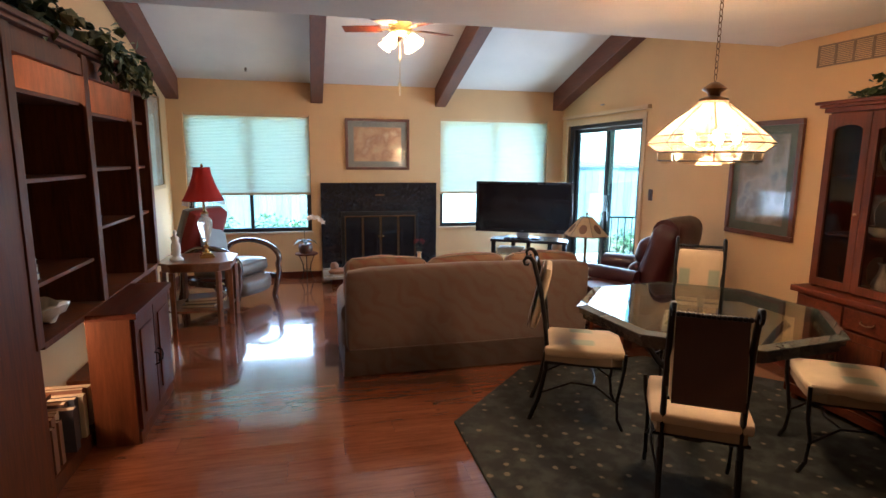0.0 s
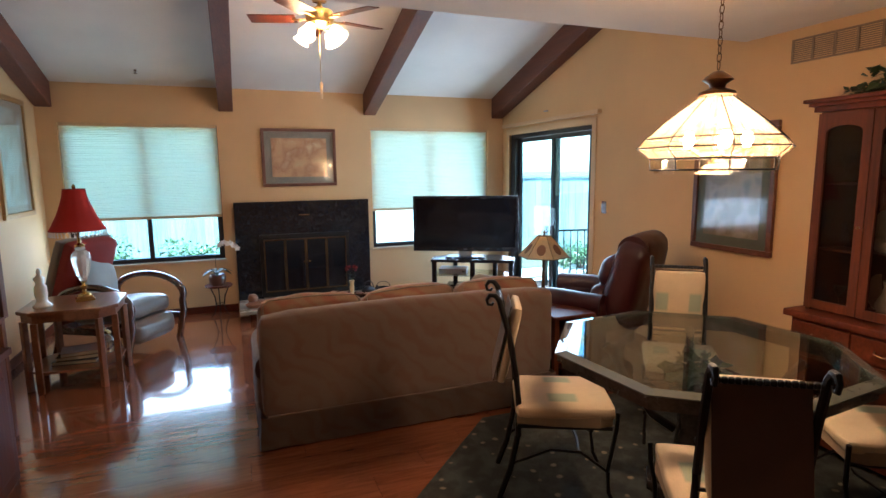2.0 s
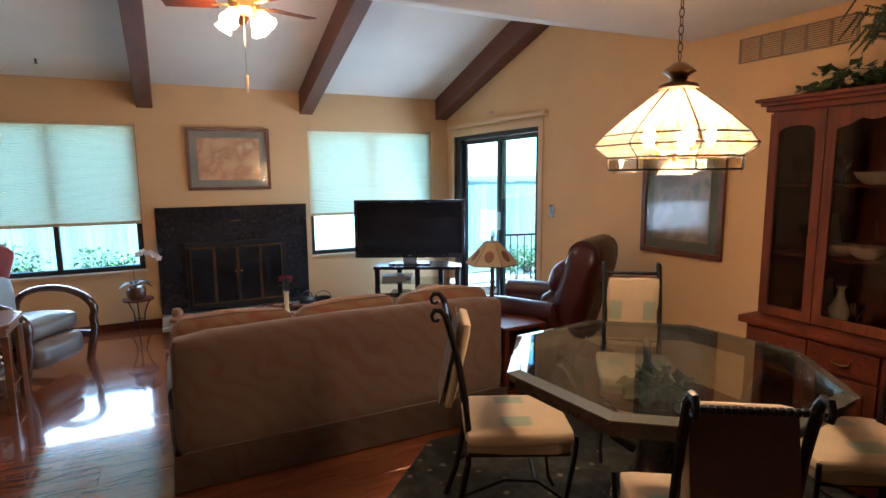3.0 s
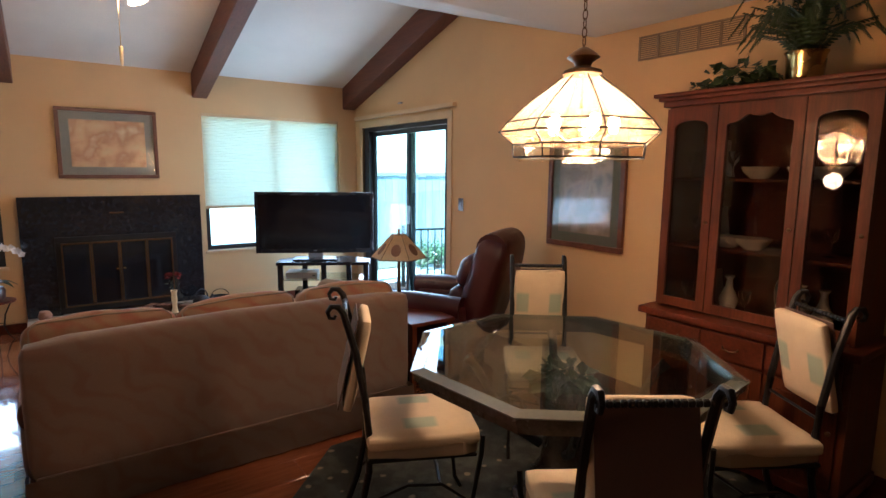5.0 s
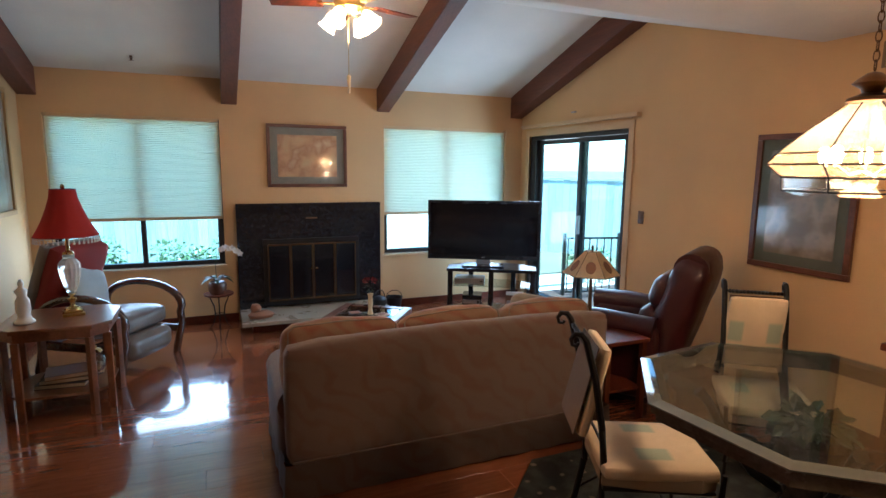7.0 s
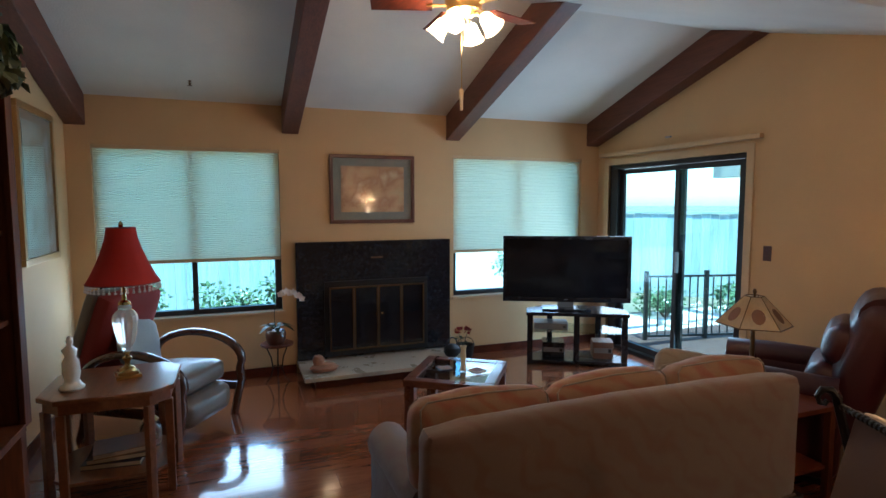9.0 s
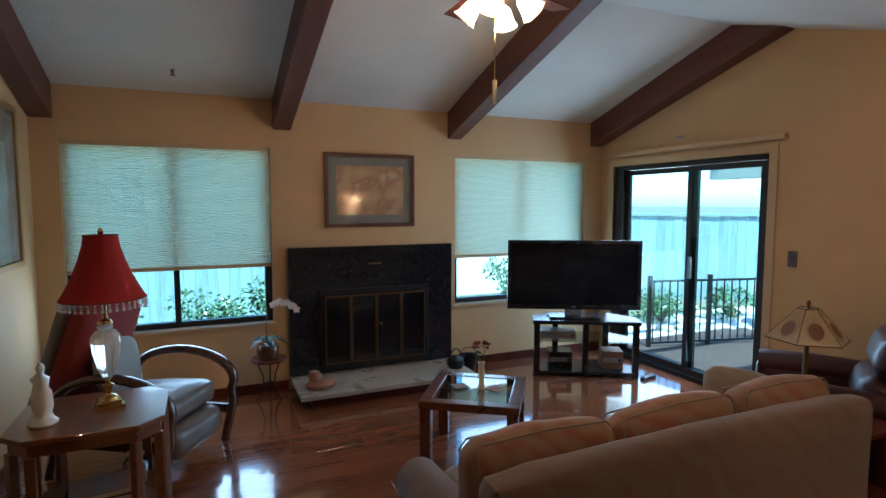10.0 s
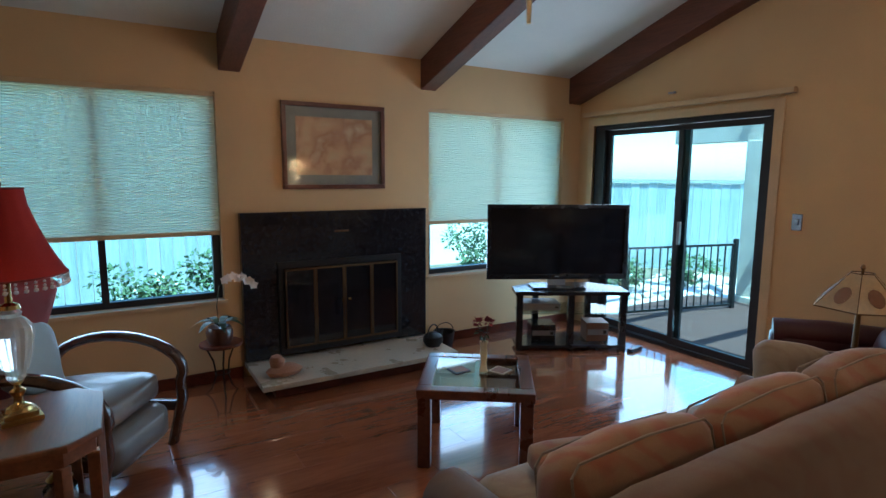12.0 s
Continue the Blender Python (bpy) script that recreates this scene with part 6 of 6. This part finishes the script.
cushion(bm, -0.13, 0.13, -0.31, 0.31, -0.42, 0.42, 0.03, 12, pose(-0.37, 0, 0.66, 0, -17))
part("back_shell", bm, "leather_red", rc, smooth=True)
bm = bmesh.new()
tube(bm, [(-0.46, -0.26, 0.99), (-0.47, 0, 1.0), (-0.46, 0.26, 0.99)], 0.115, 16)
part("head_roll", bm, "leather_red", rc, "rounded leather head roll", True)
bm = bmesh.new()
box(bm, -0.25, 0.25, -0.30, 0.30, 0, 0.07, 0.01)
part("plinth", bm, "black", rc)

sd = thing("side_table", (2.50, 5.06, 0), 0, "small dark side table between sofa and recliner", "side table")
boxes("top", "cherry_y", sd, (-0.15, 0.20, -0.20, 0.22, 0.53, 0.555), bevel=0.006)
boxes("shelf", "cherry_y", sd, (-0.12, 0.17, -0.17, 0.19, 0.20, 0.218), bevel=0.003)
for x, y in ((-0.12, -0.17), (0.17, -0.17), (-0.12, 0.19), (0.17, 0.19)):
    boxes("leg", "cherry", sd, (x - 0.018, x + 0.018, y - 0.018, y + 0.018, 0, 0.53), bevel=0.003)
tl = thing("shell_shade_lamp", (2.46, 5.20, 0.555), 20, "table lamp with painted ivory panelled shade on the side table", "table lamp")
bm = bmesh.new()
lathe(bm, [(0.0, 0), (0.07, 0.0), (0.065, 0.015), (0.02, 0.03), (0.014, 0.06), (0.022, 0.10), (0.014, 0.16), (0.010, 0.40), (0.006, 0.41), (0.006, 0.56), (0.012, 0.568), (0.006, 0.585), (0.0, 0.587)], n=18)
part("stand", bm, "pewter", tl, smooth=True)
lo_, hi_ = ring(0.195, 0.385, 6), ring(0.05, 0.545, 6)
for k in range(6):
    j = (k + 1) % 6
    bm = bmesh.new()
    f_ = bm.faces.new([bm.verts.new(c_) for c_ in (lo_[k], lo_[j], hi_[j], hi_[k])])
    bmesh.ops.solidify(bm, geom=[f_], thickness=0.002)
    p = part("shade_panel", bm, "ivory_shade", tl, "painted ivory shade panel")
    mid = (lo_[k] + lo_[j]) / 2 * 0.62 + (hi_[k] + hi_[j]) / 2 * 0.38
    nrm = (lo_[j] - lo_[k]).cross(hi_[k] - lo_[k]).normalized()
    if nrm.dot(Vector((mid.x, mid.y, 0))) < 0:
        nrm = -nrm
    bm = bmesh.new()
    m = Matrix.Translation(mid + nrm * 0.003) @ nrm.to_track_quat("Z", "Y").to_matrix().to_4x4()
    lathe(bm, [(0.0, 0.0), (0.034, 0.0), (0.034, 0.0012), (0.0, 0.0012)], n=12, m=m @ Matrix.Diagonal((1, 1.4, 1, 1)))
    part("painted_shell", bm, "paper_b", p, "brown painted shell")
bm = bmesh.new()
tube(bm, lo_, 0.0035, 6, closed=True), tube(bm, hi_, 0.003, 6, closed=True)
for k in range(6):
    tube(bm, [lo_[k], hi_[k]], 0.002, 5)
part("shade_frame", bm, "pewter", tl)


# ---- outside: patio, fence, planting ----
bm = bmesh.new()
box(bm, XR + 0.16, 8.0, 3.0, YF + 0.3, -0.30, -0.075)
box(bm, 1.2, 8.0, YF + 0.3, 9.7, -0.30, -0.075)
solid("patio", bm, "stucco", "pale concrete patio bed under the pavers", kind="structure")

pv = thing("patio_post", (6.30, 7.84, -0.06), 0, "square cream stucco post carrying the patio roof", "post")
boxes("shaft", "stucco", pv, (-0.13, 0.13, -0.13, 0.13, 0.12, 2.04), bevel=0.01)
boxes("foot", "stucco", pv, (-0.17, 0.17, -0.17, 0.17, 0, 0.12), bevel=0.01)
pr = thing("patio_roof", (5.2, 6.8, 1.98), 0, "cream patio roof with open slats over the patio", "patio roof")
boxes("header", "stucco", pr, (1.0, 1.2, -3.4, 2.2, 0.0, 0.26), bevel=0.006)
boxes("ledger", "stucco", pr, (-1.34, -1.28, -3.4, 1.2, 0.30, 0.44))
for k in range(7):
    boxes("rafter", "stucco", pr, (-1.28, 1.35, -3.3 + 0.88 * k, -3.22 + 0.88 * k, 0.26, 0.38))

fe = thing("iron_fence", (4.30, 8.14, -0.06), -14.5, "black iron railing with thin upright bars round the patio", "railing")
L = 1.52
for x in (0.0, 0.76, 1.50):
    boxes("post", "iron", fe, (x - 0.022, x + 0.022, -0.022, 0.022, 0, 0.88), bevel=0.004)
boxes("rail", "iron", fe, (0.022, 0.738, -0.012, 0.012, 0.80, 0.825), (0.782, 1.478, -0.012, 0.012, 0.80, 0.825), (0.022, 0.738, -0.012, 0.012, 0.08, 0.105), (0.782, 1.478, -0.012, 0.012, 0.08, 0.105))
first = None
for k in range(15):
    x = 0.05 + k * 0.1
    if abs(x - 0.76) < 0.03:
        continue
    o = boxes("bar", "iron", fe, (x - 0.006, x + 0.006, -0.006, 0.006, 0.105, 0.80)) if first is None else None
    if first is None:
        first, fx = o, x
    else:
        o = new("bar", first.data)
        o.parent, o.location = fe, (x - fx, 0, 0)
gate = thing("iron_gate_post", (5.98, 7.55, -0.06), 10, "short black iron gate post beside the patio post", "gate post")
boxes("shaft", "iron", gate, (-0.02, 0.02, -0.02, 0.02, 0, 0.88), bevel=0.003)
boxes("cap", "iron", gate, (-0.027, 0.027, -0.027, 0.027, 0.88, 0.90), bevel=0.005)

pc = thing("patio_chair", (6.05, 6.75, -0.06), 150, "wire patio chair on the pavers outside the glass door", "patio chair")
bm = bmesh.new()
for k in range(-3, 4):
    tube(bm, [(-0.2, k * 0.06, 0.42), (-0.26, k * 0.06, 0.65), (-0.30, k * 0.045, 0.9)], 0.006, 5)
tube(bm, [(-0.2, -0.2, 0.42), (-0.27, -0.2, 0.68), (-0.30, -0.12, 0.92), (-0.31, 0, 0.95), (-0.30, 0.12, 0.92), (-0.27, 0.2, 0.68), (-0.2, 0.2, 0.42)], 0.009, 6)
part("back", bm, "iron", pc)
bm = bmesh.new()
tube(bm, [(-0.2, -0.2, 0.42), (0.2, -0.22, 0.43), (0.2, 0.22, 0.43), (-0.2, 0.2, 0.42)], 0.009, 6, closed=True)
for k in range(-4, 5):
    tube(bm, [(-0.2, k * 0.045, 0.42), (0.2, k * 0.049, 0.43)], 0.004, 5)
part("seat", bm, "iron", pc)
for x, y in ((-0.2, -0.2), (0.2, -0.22), (0.2, 0.22), (-0.2, 0.2)):
    bm = bmesh.new()
    tube(bm, [(x, y, 0.425), (x * 1.25, y * 1.1, 0.0)], 0.009, 6)
    part("leg", bm, "iron", pc)


def board_fence(name, x0, y0, x1, y1, zt, label):
    e = thing(name, (x0, y0, -0.1), math.degrees(math.atan2(y1 - y0, x1 - x0)), label, "fence")
    ln, w = math.hypot(x1 - x0, y1 - y0), 0.145
    bm = bmesh.new()
    box(bm, -w / 2 + 0.004, w / 2 - 0.004, -0.01, 0.01, 0, 1, 0.003)
    me = bpy.data.meshes.new("board")
    bm.to_mesh(me)
    bm.free()
    me.materials.append(M["fence_wood"])
    r = random.Random(8)
    for k in range(int(ln / w)):
        o = new("board", me)
        o.parent, o.location, o.scale = e, (w * (k + 0.5), r.uniform(-0.004, 0.004), 0), (1, 1, zt + 0.1 + r.uniform(-0.012, 0.012))
    boxes("rail", "fence_wood", e, (0, ln, 0.012, 0.05, 0.4, 0.48), (0, ln, 0.012, 0.05, zt - 0.2, zt - 0.12))
    boxes("cap_rail", "fence_wood", e, (0, ln, -0.04, 0.06, zt + 0.115, zt + 0.145))


board_fence("garden_fence", -6.0, 11.7, 2.4, 11.7, 1.45, "weathered grey board fence behind the garden")
# pale wall added as a stand-in for sunlit ground beyond the right window
gw = thing("garden_wall", (4.3, 12.7, -0.1), 0, "added white stucco wall standing in for bright ground beyond the paving", "garden wall")
boxes("wall_face", surface("white_stucco", (0.74, 0.72, 0.66), 0.9, fine=60, relief=0.5), gw, (-2.2, 1.7, -0.08, 0.08, 0, 1.45))
boxes("coping", "stucco", gw, (-2.22, 1.72, -0.12, 0.12, 1.45, 1.52), bevel=0.01)
board_fence("garden_fence", 5.8, 12.6, 12.4, 5.0, 1.42, "weathered grey board fence beyond the patio")


def shrub(at, size, count, seed, label, leafsize=0.06):
    r = random.Random(seed)
    e = thing("shrub", at, 0, label, "shrub")
    bm = bmesh.new()
    for k in range(7):
        a = r.uniform(0, 6.28)
        tube(bm, [(0, 0, 0), (size[0] * 0.3 * math.cos(a), size[1] * 0.3 * math.sin(a), size[2] * 0.5), (size[0] * 0.7 * math.cos(a), size[1] * 0.7 * math.sin(a), size[2] * r.uniform(0.8, 1.3))], [0.018, 0.012, 0.005], 6)
    part("branches", bm, "paper_b", e)
    bm = bmesh.new()
    for k in range(14):
        c_ = (r.uniform(-0.7, 0.7) * size[0], r.uniform(-0.7, 0.7) * size[1], size[2] * r.uniform(0.35, 1.5))
        leaves(bm, c_, (size[0] * 0.42, size[1] * 0.42, size[2] * 0.35), count // 14, leafsize, r, 0.2)
    part("foliage", bm, "bush", e)
    if seed % 2:
        bm = bmesh.new()
        for k in range(9):
            leaves(bm, (r.uniform(-0.9, 0.9) * size[0], -size[1] * r.uniform(0.3, 0.9), size[2] * r.uniform(0.4, 1.5)), (0.03, 0.02, 0.03), 8, 0.035, r)
        part("flowers", bm, "petal", e, "small white flowers")


shrub((-1.45, 9.9, -0.09), (0.6, 0.4, 0.50), 1500, 1, "leafy green garden shrub with white flowers below the window")
shrub((-0.45, 10.3, -0.09), (0.55, 0.4, 0.42), 1200, 3, "leafy green garden shrub with white flowers by the fence")
shrub((0.45, 10.1, -0.09), (0.5, 0.4, 0.48), 1300, 4, "dense green shrub by the garden fence")
shrub((4.25, 11.0, -0.09), (0.45, 0.4, 0.55), 1200, 6, "round green shrub beyond the pale paving")
shrub((5.7, 9.3, -0.09), (0.4, 0.35, 0.28), 900, 7, "low garden plant with white flowers behind the railing")
shrub((6.9, 9.1, -0.09), (0.4, 0.3, 0.25), 700, 8, "low straggling plant at the foot of the fence")

rng = random.Random(21)
for k in range(12):
    bm = bmesh.new()
    s = rng.uniform(0.07, 0.15)
    bmesh.ops.create_icosphere(bm, subdivisions=2, radius=s)
    for v in bm.verts:
        v.co += Vector([noise.noise(v.co * 8 + Vector((k, j * 7, 0))) * s * 0.5 for j in range(3)])
        v.co.z *= 0.6
    o = solid("garden_stone", bm, "rocks", "pale rounded stone at the garden edge", "stone", group="garden stones", smooth=True)
    o.location = (5.0 + k * 0.26, 8.6 + 0.25 * math.sin(k), -0.075 + s * 0.3)


# ---- floor planks ----
me_cache = {}


def plank_mesh(length):
    key = round(length, 2)
    if key not in me_cache:
        bm = bmesh.new()
        box(bm, -length / 2 + 0.0003, length / 2 - 0.0003, -0.0958, 0.0958, -0.012, 0.0)
        bmesh.ops.bevel(bm, geom=[e_ for e_ in bm.edges if all(v.co.z > -0.001 for v in e_.verts)], offset=0.0006, segments=1, affect="EDGES")
        me = bpy.data.meshes.new("plank")
        bm.to_mesh(me)
        bm.free()
        me.materials.append(M["plank"])
        me_cache[key] = me
    return me_cache[key]


# boards run along x, in rows of 0.192 m
rng = random.Random(11)
row = 0
y = YF - 0.096
while y > 0.9:
    x = XL
    first_len = 0.3 + 0.3 * (row * 7 % 4)
    while x < XR - 0.001:
        ln = min(first_len if x == XL else 1.2, XR - x)
        if ln < 0.12:
            break
        o = new("plank", plank_mesh(ln))
        o.parent = floor
        o.location = (x + ln / 2, y, 0)
        x += ln
    y -= 0.192
    row += 1
back_edge = y + 0.096
bm = bmesh.new()
yy = back_edge
while yy > YB:
    x = XL
    while x < XR + 0.001:
        box(bm, x, min(x + 1.2, XR), yy - 0.1915, yy, -0.012, 0.0)
        x += 1.2005
    yy -= 0.192
part("planks_behind", bm, "plank", floor, kind="stuff")
bm = bmesh.new()
box(bm, XR, XR + 2.5, YB, 2.62, -0.012, 0.0)
part("hall_floor", bm, "marble", floor, "pale hall floor")

# patio pavers
bm = bmesh.new()
box(bm, -0.147, 0.147, -0.147, 0.147, -0.04, 0.0)
bmesh.ops.bevel(bm, geom=[e_ for e_ in bm.edges if all(v.co.z > -0.001 for v in e_.verts)], offset=0.005, segments=1, affect="EDGES")
me = bpy.data.meshes.new("paver")
bm.to_mesh(me)
bm.free()
me.materials.append(M["paver"])
patio = bpy.data.objects["patio"]
for i in range(12):
    for j in range(15):
        o = new("paver", me)
        o.parent = patio
        o.location = (4.05 + 0.30 * i, 4.9 + 0.30 * j, -0.055 + 0.002 * ((i * 7 + j * 5) % 3))
